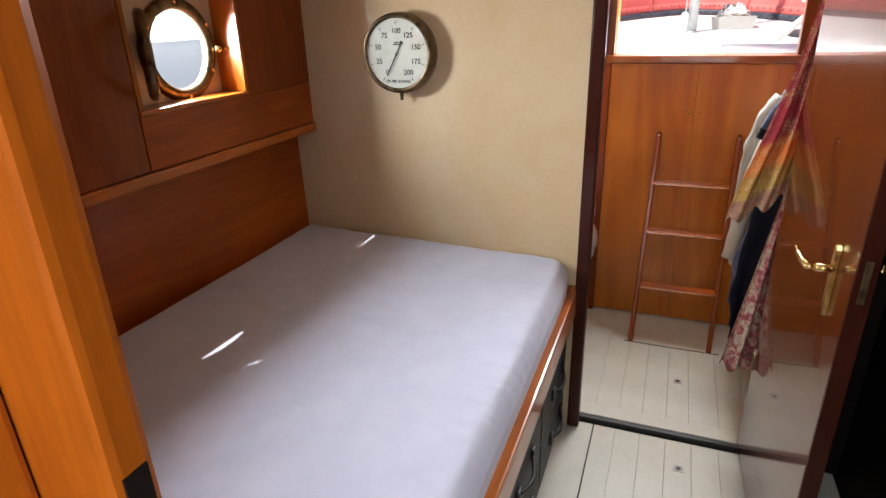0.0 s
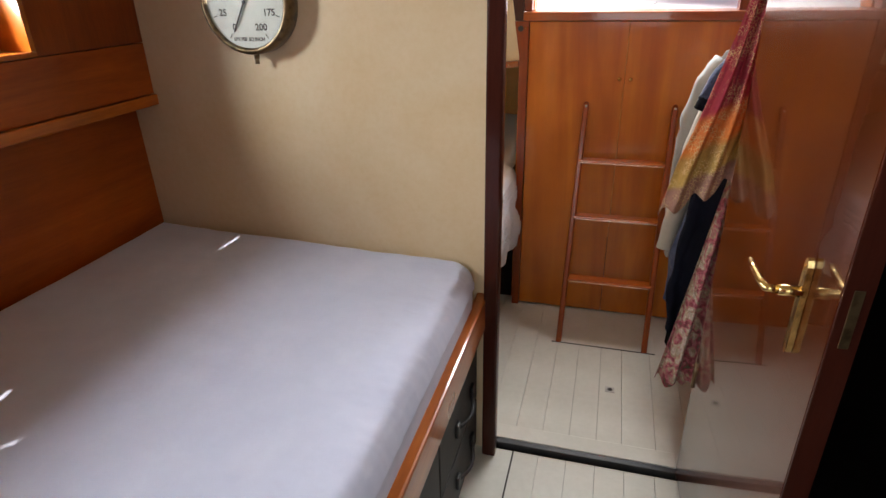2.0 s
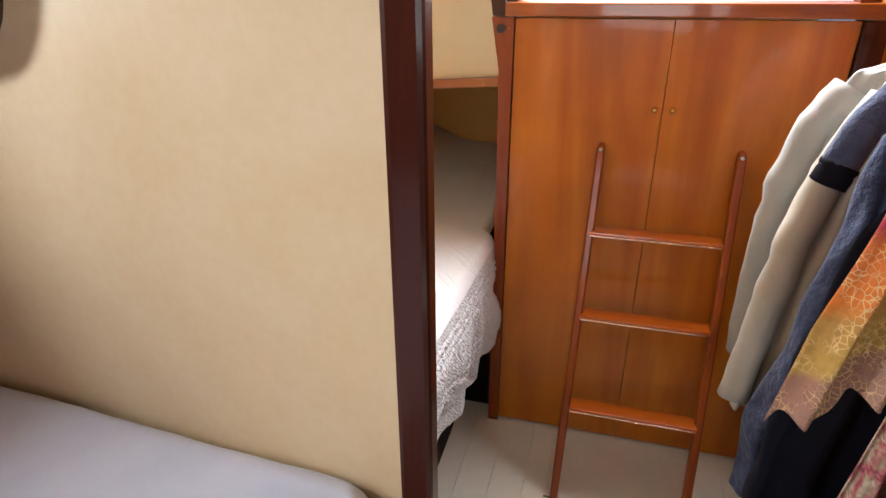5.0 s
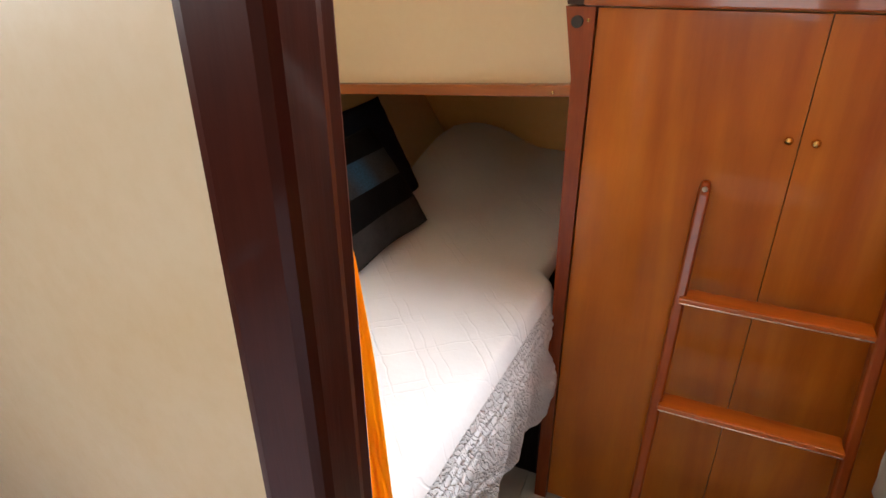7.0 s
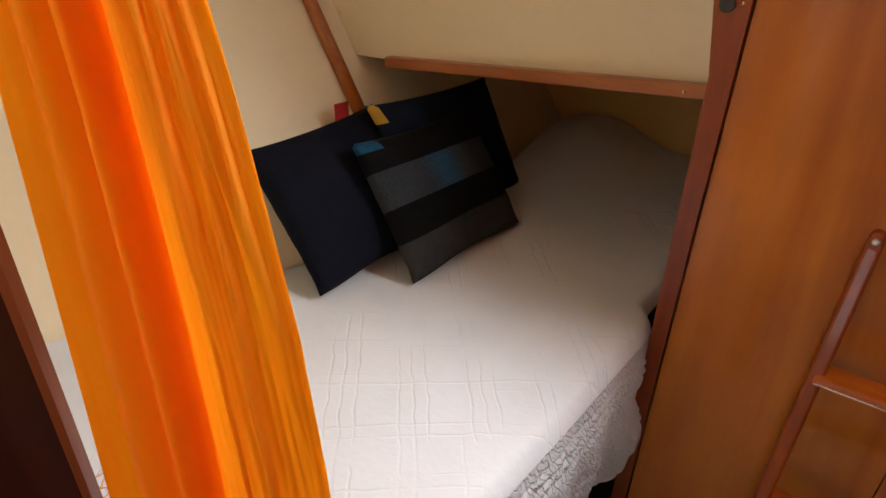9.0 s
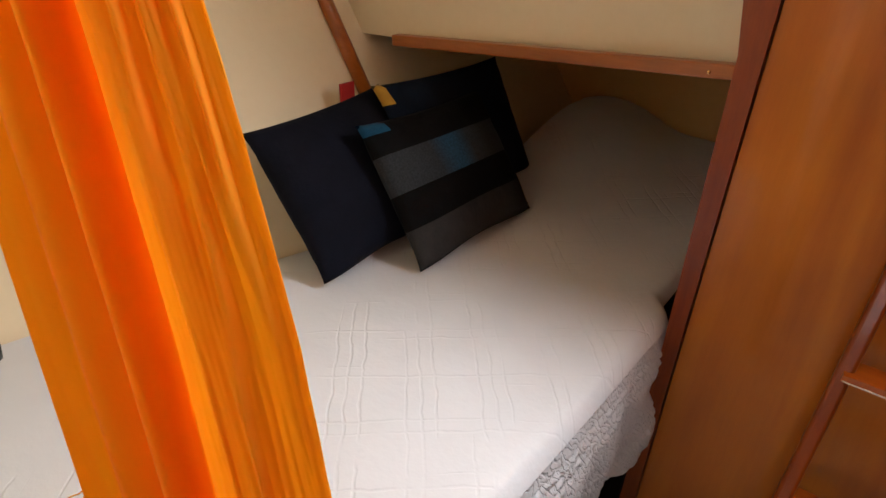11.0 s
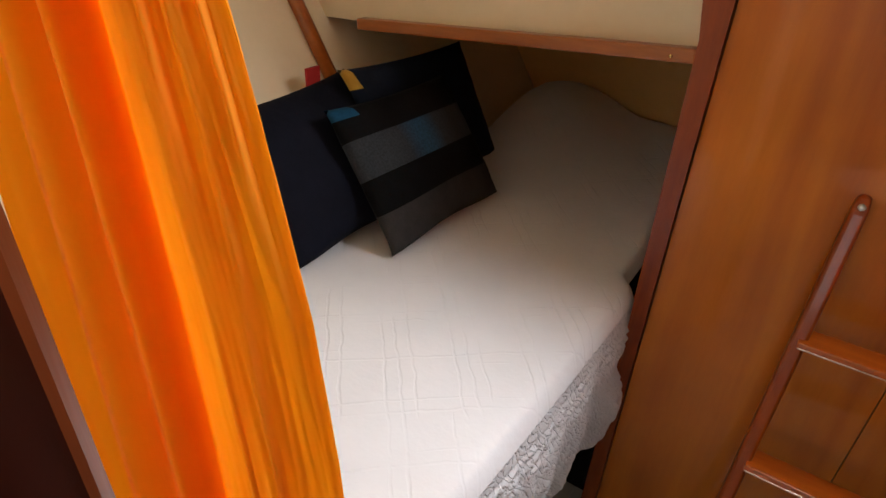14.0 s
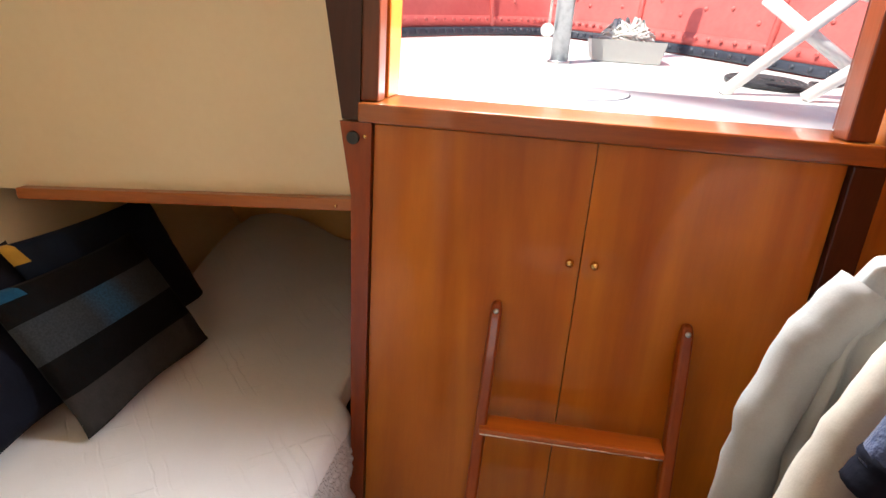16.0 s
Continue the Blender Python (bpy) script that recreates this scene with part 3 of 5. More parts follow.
sill = setting("window_sill", boxed(-0.335, 0.475, FRONT - 0.025, 3.14, 1.25, 1.282, bevel=0.004), M["sill"], "varnished mahogany window sill", "sill")
win = thing("window_1", (0.06, 3.0, 1.282), "wood framed cabin window facing the foredeck", "window", kind="structure")
for x0, x1 in ((-0.335, -0.305), (0.42, 0.462)):
    part("window_frame", boxed(x0, x1, FRONT - 0.008, FRONT + 0.04, 1.283, 1.80, bevel=0.004), M["nosing"], win)
part("window_frame", boxed(-0.335, 0.462, FRONT - 0.008, FRONT + 0.04, 1.80, 1.85, bevel=0.004), M["mahogany_x"], win)
part("window_frame", boxed(-0.345, -0.306, 3.05, 3.14, 1.283, 1.85, bevel=0.003), M["honey_z"], win)
part("window_frame", boxed(0.474, 0.51, 3.102, 3.14, 1.283, 1.85, bevel=0.003), M["nosing"], win)
bm = prism(bmesh.new(), [(-0.338, FRONT, 1.25), (-0.338, FRONT, TOP), (-0.47, FRONT, TOP), (-0.398, FRONT, 1.435), (-0.369, FRONT, 1.25)], (0, 0.05, 0))
setting("trim_corner", bm, M["post"], "dark corner post beside the window", "trim")
bm = boxed(-0.42, 0.56, 3.05, 3.10, 1.86, TOP)
box(bm, 0.492, 0.56, 3.0, 3.10, 0, TOP)
setting("wall_window_head", bm, M["honey_z"], "varnished panelling round the window", "wall")

# ---------------------------------------------------------------- bed in the aft cabin
bed = thing("bed", (-0.85, 1.2, 0), "built-in bed base with varnished edge board", "bed")
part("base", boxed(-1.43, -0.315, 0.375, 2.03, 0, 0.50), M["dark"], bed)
part("edge_board", boxed(-0.305, -0.272, 0.375, 2.028, 0.475, 0.575, bevel=0.006), M["honey_y"], bed)
mat = thing("mattress", (-0.85, 1.2, 0.5), "bare mattress in a pale lilac fitted sheet", "mattress")


def mattress_top(u, v):
    w, l = 1.118, 1.645 + 0.06 * (1 - u)
    x, y = -1.412 + u * w, 0.38 + v * l
    e = min(u * w, (1 - u) * w, v * l, (1 - v) * l)
    r = 0.10
    cx, cy = x - (-0.294 - r), y - (0.38 + l - r)
    if cx > 0 and cy > 0:
        k = max(cx, cy) / math.hypot(cx, cy)
        x, y = x - cx + cx * k, y - cy + cy * k
    z = 0.683
    if e < 0.05:
        z -= 0.05 - math.sqrt(max(0, 0.0025 - (0.05 - e) ** 2))
    z += 0.006 * noise.noise((x * 2.5, y * 2.5, 1)) + 0.0025 * noise.noise((x * 14, y * 9, 5))
    near = max(0.0, 1 - (1 - u) * w / 0.22)
    z += near * (0.004 * noise.noise((x * 14, y * 38, 2)) + 0.003 * noise.noise((x * 30, y * 85 + x * 40, 6)))
    return Vector((x, y, z))


bm = grid(bmesh.new(), 140, 260, mattress_top)
part("sheet", bm, M["sheet"], mat)
part("core", prism(bmesh.new(), [(-1.41, 0.384, 0.502), (-0.298, 0.384, 0.502), (-0.298, 1.925, 0.502), (-0.306, 1.965, 0.502), (-0.325, 1.995, 0.502), (-0.36, 2.018, 0.502), (-0.40, 2.024, 0.502), (-1.41, 2.08, 0.502)], (0, 0, 0.138)), M["sheet"], mat)

# ---------------------------------------------------------------- berth in the forward cabin
berth = thing("berth", (-0.8, 2.8, 0), "dark built-in berth base", "berth")
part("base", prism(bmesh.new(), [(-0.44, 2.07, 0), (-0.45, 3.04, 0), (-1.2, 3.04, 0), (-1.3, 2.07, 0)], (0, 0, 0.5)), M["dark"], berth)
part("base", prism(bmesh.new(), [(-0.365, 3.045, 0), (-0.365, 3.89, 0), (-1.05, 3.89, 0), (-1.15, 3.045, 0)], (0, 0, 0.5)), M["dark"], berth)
quilt = thing("quilt", (-0.8, 2.8, 0.5), "white quilted bedspread with stitched pattern", "bedspread")


def front_edge(y):
    a = -0.348 - 0.035 * max(0.0, 3.0 - y)
    k = max(0.0, min(1.0, (y - 3.0) / 0.05))
    return a + (-0.378 - a) * k * k * (3 - 2 * k)


def quilt_top(u, v):
    y = 2.075 + v * 1.8
    xr = front_edge(y)
    xl = hull_x(y, 0.66) + 0.015
    x = xr + (xl - xr) * u
    e = (xr - x)
    z = 0.655 - (0.03 - math.sqrt(max(0, 0.0009 - (0.03 - e) ** 2)) if e < 0.03 else 0)
    z += 0.012 * noise.noise((x * 2.2, y * 2.2, 3)) + 0.003 * noise.noise((x * 9, y * 9, 8))
    far = max(0.0, min(1.0, (y - 3.25) / 0.55))
    z += far * far * (3 - 2 * far) * (0.035 + 0.085 * math.exp(-((x + 0.87) / 0.2) ** 2))
    z += 0.012 * far * noise.noise((x * 7, y * 4, 12))
    return Vector((x, y, z))


part("top", grid(bmesh.new(), 60, 110, quilt_top), M["quilt"], quilt)


def quilt_drop(u, v):
    y = 2.075 + u * (3.035 - 2.075)
    top = quilt_top(0.0, (y - 2.075) / 1.8)
    low = 0.31 + 0.02 * math.sin(y * 11) + 0.025 * noise.noise((y * 6, 0, 2))
    z = top.z + (low - top.z) * v
    near = math.exp(-((y - 2.97) / 0.07) ** 2)
    bulge = 0.016 * math.sin(math.pi * min(1, v * 1.15)) + 0.012 * v * math.sin(y * 30 + 2 * math.sin(y * 9))
    bulge += near * (0.030 * math.exp(-((v - 0.8) / 0.25) ** 2) - 0.016 * math.exp(-((v - 0.42) / 0.1) ** 2)) + 0.006 * noise.noise((y * 14, z * 12, 6))
    wob = 0.02 * noise.noise((y * 7, 0, 5))
    for seam in (0.10, 0.17, 0.24, 0.55, 0.63):
        bulge -= 0.0045 * math.exp(-((v - seam - wob) / 0.014) ** 2)
    bulge += 0.0035 * noise.noise((y * 55, z * 38, 3)) + 0.002 * noise.noise((y * 120, z * 70, 8))
    tuck = 0.03 * max(0.0, (y - 3.0) / 0.035) ** 2 if y > 3.0 else 0
    return Vector((top.x + bulge * min(1.0, v * 9) - tuck, y, z))


part("drop", grid(bmesh.new(), 240, 110, quilt_drop), M["quilt_drop"], quilt)

# ---------------------------------------------------------------- ladder
lad = thing("ladder", (0.08, 2.8, 0), "varnished mahogany boarding ladder leaning on the cupboard", "ladder")


def rail_y(z):
    return 2.705 + 0.268 * z / 0.93


def rail_bar(xb, xt):
    """A flat bar with eased edges and a rounded top, leaning against the doors."""
    bm, rings = bmesh.new(), []
    w, d = 0.0112, 0.015
    for z, k in ((0, 0.92), (0.006, 1.0), (0.3, 1.0), (0.6, 1.0), (0.90, 1.0), (0.925, 0.96), (0.938, 0.8), (0.946, 0.5), (0.949, 0.12)):
        x, y = xb + (xt - xb) * z / 0.95, rail_y(z)
        sect = [(w * a, d * b * (k if z > 0.9 else 1.0)) for a, b in ((-1, -0.6), (-0.85, -0.88), (-0.5, -1), (0.5, -1), (0.85, -0.88), (1, -0.6), (1, 0.6), (0.85, 0.88), (0.5, 1), (-0.5, 1), (-0.85, 0.88), (-1, 0.6))]
        rings.append([bm.verts.new((x + px * (1.0 if z < 0.92 else k ** 0.5), y + py, z)) for px, py in sect])
    for a, b in zip(rings, rings[1:]):
        for j in range(12):
            bm.faces.new((a[j], a[(j + 1) % 12], b[(j + 1) % 12], b[j])).smooth = j not in (2, 5, 8, 11)
    bm.faces.new(rings[0][::-1])
    bm.faces.new(rings[-1])
    return bm


for xb, xt in ((-0.1, -0.075), (0.245, 0.2575)):
    part("rail", rail_bar(xb, xt), M["mahogany_z"], lad)
for x in (-0.0752, 0.2573):
    part("cap", bead(bmesh.new(), (x, rail_y(0.936) - 0.0135, 0.936), (0, -0.9, 0.4), 0.0055), M["steel"], lad, "small steel screw head")
for z in (0.721, 0.505, 0.256):
    y = rail_y(z) + 0.006
    # coppery strip added to draw the highlight along each tread's front edge
    part("tread_edge", boxed(-0.081, 0.240, y - 0.0306, y - 0.0288, z + 0.003, z + 0.0062, bevel=0.0005), M["tread_glint"], lad, "thin bright strip standing in for the tread's highlight")
    part("rung", boxed(-0.083, 0.242, y - 0.0286, y + 0.020, z + 0.0015, z + 0.014, bevel=0.0025), M["tread"], lad)

# ---------------------------------------------------------------- door standing open
dr = thing("door_1", (0.325, 2.03, 0), "polished mahogany door standing open", "door", kind="structure")
q = [(0.313, 2.028), (0.336, 1.36), (0.372, 1.361), (0.349, 2.029)]
part("leaf", prism(bmesh.new(), [(x, y, 0.03) for x, y in q], (0, 0, 1.82)), M["door"], dr)

# its handles and latch
part("handle_plate", prism(bmesh.new(), [(0.3315, 1.457, 0.858), (0.331, 1.460, 0.848), (0.331, 1.464, 0.845), (0.3305, 1.468, 0.848), (0.330, 1.471, 0.858), (0.330, 1.471, 1.0), (0.3305, 1.468, 1.010), (0.331, 1.464, 1.014), (0.331, 1.460, 1.010), (0.3315, 1.457, 1.0)], (-0.009, 0, 0)), M["brass"], dr, "polished brass handle plate")
bm = tube(bmesh.new(), [(0.326, 1.465, 0.955), (0.292, 1.465, 0.955)], 0.009, 10)
tube(bm, [(0.292, 1.465, 0.955), (0.277, 1.468, 0.955), (0.272, 1.49, 0.956), (0.27, 1.53, 0.958), (0.268, 1.555, 0.963)], 0.0065, 10, taper=(1, 1.1, 1, 0.9, 0.6))
part("lever", bm, M["brass"], dr, "brass lever handle")
bm = tube(bmesh.new(), [(0.366, 1.465, 0.955), (0.41, 1.465, 0.955)], 0.008, 10)
tube(bm, [(0.41, 1.465, 0.955), (0.42, 1.48, 0.965), (0.42, 1.56, 0.972)], 0.007, 10)
part("lever", bm, M["brass"], dr, "brass lever handle")
part("edge_strip", boxed(0.3365, 0.3725, 1.354, 1.3595, 0.031, 1.849, bevel=0.001), M["post"], dr)
part("latch_plate", boxed(0.348, 0.361, 1.352, 1.3538, 0.93, 1.02, bevel=0.0006), M["bronze"], dr)
for z in (0.35, 1.5):
    part("hinge", tube(bmesh.new(), [(0.312, 2.022, z), (0.312, 2.022, z + 0.08)], 0.005, 8), M["bronze"], dr)

# ---------------------------------------------------------------- orange curtain
cur = thing("curtain", (-0.38, 2.13, 0.4), "gathered orange cotton curtain beside the doorway", "curtain")


def lerp_table(z, table):
    """Straight lines between rows of (z, value), z falling."""
    for (z0, a), (z1, b) in zip(table, table[1:]):
        if z >= z1:
            return a + (b - a) * min(1.0, max(0.0, (z0 - z) / (z0 - z1)))
    return table[-1][1]


def curtain(u, v):
    z = 1.88 - 1.5 * v
    lx, ly = lerp_table(z, ((1.9, -0.425), (1.24, -0.432), (0.9, -0.445), (0.3, -0.46))), lerp_table(z, ((1.9, 2.11), (1.24, 2.100), (0.9, 2.086), (0.3, 2.086)))
    rx, ry = lerp_table(z, ((1.9, -0.435), (1.6, -0.418), (1.4, -0.398), (1.28, -0.380), (1.2, -0.360), (1.1, -0.339), (1.0, -0.327), (0.8, -0.315), (0.3, -0.30))), 2.176
    p = Vector((lx + (rx - lx) * u, ly + (ry - ly) * u, z))
    wide = 0.5 + 0.5 * v
    w = u + 0.035 * math.sin(2.4 * v + 0.6) - 0.10 * (v - 0.4)
    # deep gathers in the aft half, then a broad hanging face that turns towards the window
    deep = -0.019 * math.exp(-((w - 0.50) / 0.055) ** 2) - 0.014 * math.exp(-((w - 0.30) / 0.05) ** 2) - 0.008 * math.exp(-((w - 0.14) / 0.035) ** 2)
    deep += 0.010 * math.exp(-((w - 0.40) / 0.04) ** 2) + 0.012 * math.exp(-((w - 0.68) / 0.12) ** 2)
    fold = deep + 0.003 * math.sin(2 * math.pi * 5.3 * w + 4 * v) * max(0.0, 1 - 1.4 * u)
    fold += 0.005 * noise.noise((w * 4, v * 2.0, 1)) + 0.0025 * noise.noise((w * 14, v * 5, 4))
    face = max(0.0, min(1.0, (w - 0.52) * 6))
    slant = w * 9 - 3.2 * v
    ridge = max(0.0, 1 - 3.4 * abs(noise.noise((slant, v * 4.5, 13))))
    small = max(0.0, 1 - 3.0 * abs(noise.noise((slant * 2.3 + 4, v * 13, 21))))
    fold += face * (0.0050 * ridge ** 2 + 0.0010 * small ** 2 + 0.0005 * noise.noise((w * 60, v * 14, 9)))
    fold += 0.00025 * math.sin(2 * math.pi * 26 * w + 3 * noise.noise((v * 3, w * 3, 2))) * (0.4 + 0.6 * face)
    return p + Vector((0.62, -0.79, 0)) * fold * wide


part("cloth", grid(bmesh.new(), 220, 220, curtain), M["orange"], cur, "", 0.0012)
# the gathered cloth doubles back on itself behind the folds
for u0, u1, gap in ((0.20, 0.50, 0.010),):
    part("pleat", grid(bmesh.new(), 60, 60, lambda u, v: curtain(u0 + (u1 - u0) * u, 0.02 + 0.96 * v) + Vector((-0.62, 0.79, 0)) * gap), M["orange"], cur, "", 0.0012)
bm = bmesh.new()
rnd = random.Random(4)
for k in range(40):
    p = curtain(0.0, 0.58 + 0.37 * rnd.random())
    pts, way = [p], Vector((rnd.uniform(-0.4, 0.4), -1, rnd.uniform(-1.0, 0.2))).normalized()
    for j in range(6):
        way = (way + Vector((rnd.uniform(-1, 1), rnd.uniform(-0.7, 0.5), rnd.uniform(-1, 0.8))) * 0.7).normalized()
        p = p + way * 0.0022
        pts.append(p)
    tube(bm, pts, 0.0004, 4)
tagged(part("fringe", bm, M["orange"], cur), kind="stuff")
part("tie", tube(bmesh.new(), [(-0.40, 2.13, 1.80), (-0.40, 2.11, 1.88), (-0.40, BULK_F, 1.90)], 0.006, 6), M["orange"], cur)
BF = 2.1
bm = tube(bmesh.new(), [(-0.70, 2.068, 1.08), (-0.66, 2.08, 1.074), (-0.61, 2.094, 1.058), (-0.58, 2.1, 1.043), (-0.569, 2.1, 1.027), (-0.58, 2.1, 1.01), (-0.61, 2.1, 0.988), (-0.66, 2.1, 0.955), (-0.724, 2.1, 0.905), (-0.80, 2.105, 0.85)], 0.0012, 6)
single("cable", bm, M["black"], (-0.6, BF, 0.86), "thin black cable looped against the bulkhead", "cable")

# ---------------------------------------------------------------- port locker over the bed
LX, LY = -1.34, (1.29, 1.732)
loc = thing("locker", (-1.38, 1.2, 1.065), "dark mahogany wall locker framing a porthole", "locker")
part("door_panel", boxed(LX - 0.018, LX, 0.96, LY[0] - 0.008, 1.10, 1.96, bevel=0.002), M["mahogany_z"], loc)
part("front_panel", boxed(LX - 0.018, LX, 0.375, 0.956, 1.10, 1.258, bevel=0.002), M["mahogany_y"], loc)
part("front_panel", boxed(LX - 0.018, LX, 0.375, 0.956, 1.62, 1.96, bevel=0.002), M["mahogany_y"], loc)
part("front_panel", boxed(LX - 0.018, LX, 0.375, 0.48, 1.262, 1.618, bevel=0.002), M["mahogany_z"], loc)
part("front_panel", boxed(LX - 0.018, LX, LY[0] - 0.004, WALL - 0.002, 1.10, 1.247, bevel=0.002), M["mahogany_y"], loc)
part("front_panel", boxed(LX - 0.018, LX, LY[1], WALL - 0.002, 1.2485, 1.96, bevel=0.002), M["mahogany_z"], loc)
part("front_panel", boxed(LX - 0.018, LX, LY[0] - 0.004, LY[1] - 0.002, 1.62, 1.96, bevel=0.002), M["mahogany_y"], loc)
part("bottom", boxed(-1.434, LX - 0.02, 0.375, WALL - 0.002, 1.085, 1.098), M["mahogany_y"], loc)
part("lip", boxed(LX - 0.03, LX + 0.012, 0.375, WALL - 0.002, 1.066, 1.0985, bevel=0.005), M["honey_y"], loc, "lighter varnished edge moulding")
part("recess_side", boxed(-1.434, LX + 0.002, LY[1] - 0.014, LY[1] - 0.001, 1.262, 1.62), M["honey_z"], loc)
part("recess_side", boxed(-1.434, LX + 0.002, LY[0] - 0.003, LY[0] + 0.01, 1.262, 1.62), M["honey_z"], loc)
part("recess_sill", boxed(-1.434, LX + 0.004, LY[0] - 0.003, LY[1] - 0.001, 1.2485, 1.261, bevel=0.002), M["honey_y"], loc)
part("recess_top", boxed(-1.434, LX + 0.002, LY[0], LY[1] - 0.002, 1.606, 1.619), M["honey_y"], loc)

port = thing("porthole", (-1.43, PORT[0], PORT[1]), "round bronze porthole with its glass swung open", "porthole")
prof = [(0.113, -0.01), (0.113, 0.010), (0.121, 0.020), (0.140, 0.017), (0.149, 0.008), (0.149, 0.0), (0.120, -0.004), (0.120, -0.01)]
part("ring", ring(bmesh.new(), (-1.434, *PORT), (1, 0, 0), prof), M["bronze"], port)
hinge, swing = Vector((-1.418, PORT[1] * 0 + 1.418, 1.40)), Vector((0.74, -0.67, 0)).normalized()
c = hinge + swing * 0.118
ax = Vector((0.67, 0.74, 0)).normalized()
part("swing_frame", ring(bmesh.new(), c, ax, [(0.088, -0.012), (0.088, 0.012), (0.106, 0.014), (0.116, 0.006), (0.116, -0.008), (0.104, -0.014)]), M["bronze"], port)
part("glass", disc(bmesh.new(), c, ax, 0.089, 0.008, 36), M["glass"], port)
bm = tube(bmesh.new(), [(-1.418, 1.42, 1.345), (-1.418, 1.42, 1.455)], 0.009, 8)
part("hinge", bm, M["bronze"], port)
bm = tube(bmesh.new(), [(-1.414, 1.695, 1.396), (-1.40, 1.708, 1.396)], 0.014, 10)
tube(bm, [(-1.40, 1.703, 1.396), (-1.375, 1.722, 1.395)], 0.005, 8)
part("catch", bm, M["brass"], port, "brass catch hooked to the recess side")
for k in range(6):
    a = math.radians(30 + 60 * k)
    part("screw", bead(bmesh.new(), (-1.415, PORT[0] + 0.133 * math.cos(a), PORT[1] + 0.133 * math.sin(a)), (1, 0, 0), 0.006), M["brass"], port)
bm = bmesh.new()
for k in range(14):
    z = 1.345 - 0.0065 * k
    tube(bm, [(-1.395 + 0.003 * math.cos(a) * (k % 2), 1.405 + 0.003 * math.cos(a) * ((k + 1) % 2), z + 0.005 * math.sin(a)) for a in (math.pi / 3 * j for j in range(6))], 0.001, 5, True)
part("chain", bm, M["steel"], port)

# near entry post
ent = thing("entry_post", (-0.37, 0.26, 0), "orange varnished entry post with a latch keeper", "door frame", kind="structure")
part("post", boxed(-0.413, -0.270, 0.264, 0.290, 0, TOP - 0.002, bevel=0.006), M["entry"], ent)
part("post", boxed(-0.473, -0.331, 0.212, 0.263, 0, TOP - 0.002, bevel=0.004), M["entry"], ent)
part("keeper", boxed(-0.2705, -0.2685, 0.269, 0.284, 1.22, 1.265), M["dark"], ent)

# ---------------------------------------------------------------- pressure gauge
GY = bulk_y(-0.925)
GC = Vector((-0.925, GY, 1.357))
gau = thing("gauge", (GC.x, GY, 1.25), "large round pressure gauge in a dark bronze case", "gauge")
part("case", ring(bmesh.new(), GC, (0, -1, 0), [(0.0001, 0.002), (0.126, 0.002), (0.131, 0.008), (0.131, 0.046), (0.128, 0.056), (0.121, 0.061), (0.116, 0.059), (0.114, 0.050), (0.0001, 0.048)], 56, False), M["bronze"], gau)
FY = GY - 0.0505
dial = part("dial", disc(bmesh.new(), (GC.x, FY + 0.001, GC.z), (0, -1, 0), 0.1135, 0.002, 56), M["dial"], gau)
M["ink"] = plain("black_print", (0.02, 0.02, 0.02), 0.6)


def writing(text, x, z, size, y=FY - 0.0006):
    cu = bpy.data.curves.new("writing", "FONT")
    cu.body, cu.size, cu.align_x, cu.align_y, cu.offset = text, size, "CENTER", "CENTER", 0.0007
    tmp = bpy.data.objects.new("writing", cu)
    me = bpy.data.meshes.new_from_object(tmp)
    bpy.data.objects.remove(tmp)
    me.transform(pose(x, y, z, 90, 0, 0))
    me.transform(Matrix.Translation(-place_of(dial)))
    me.materials.clear()
    me.materials.append(M["ink"])
    ob = new("writing", me)
    ob.parent = dial
    return ob


for k, t in enumerate(("0", "25", "50", "75", "100", "125", "150", "175", "200")):
    a = math.radians(237 - 36.75 * k)
    writing(t, GC.x + 0.073 * math.cos(a), GC.z + 0.073 * math.sin(a), 0.0235)
    bm = boxed(-0.0012, 0.0012, -0.0004, 0.0004, 0.093, 0.105)
    bmesh.ops.transform(bm, matrix=Matrix.Translation((GC.x, FY - 0.0004, GC.z)) @ Matrix.Rotation(math.pi / 2 - a, 4, "Y"), verts=bm.verts)
    part("tick", bm, M["ink"], dial)
writing("LBS PER SQ INCH", GC.x, GC.z - 0.091, 0.0120)
for w, z in ((0.02, 0.036), (0.026, 0.030)):
    part("mark", boxed(GC.x - w / 2, GC.x + w / 2, FY - 0.0009, FY - 0.0002, GC.z + z - 0.002, GC.z + z + 0.002), M["ink"], dial)
bm = bmesh.new()
box(bm, -0.0022, 0.0022, -0.0006, 0.0006, -0.082, 0.034)
disc(bm, (0, 0, 0), (0, 1, 0), 0.005, 0.003, 14)
disc(bm, (0, 0, 0.04), (0, 1, 0), 0.006, 0.0015, 14)
bmesh.ops.transform(bm, matrix=Matrix.Translation((GC.x, FY - 0.004, GC.z)) @ Matrix.Rotation(math.radians(29), 4, "Y"), verts=bm.verts)
part("pointer", bm, M["ink"], gau)
part("glass", disc(bmesh.new(), (GC.x, GY - 0.0565, GC.z), (0, -1, 0), 0.1145, 0.0015, 56), M["glass"], gau).visible_shadow = False
bm = tube(bmesh.new(), [(GC.x, GY - 0.03, GC.z - 0.127), (GC.x, GY - 0.03, GC.z - 0.142)], 0.008, 10)
tube(bm, [(GC.x, GY - 0.03, GC.z - 0.140), (GC.x, GY - 0.03, GC.z - 0.156)], 0.0062, 6)
part("stem", bm, M["bronze"], gau)

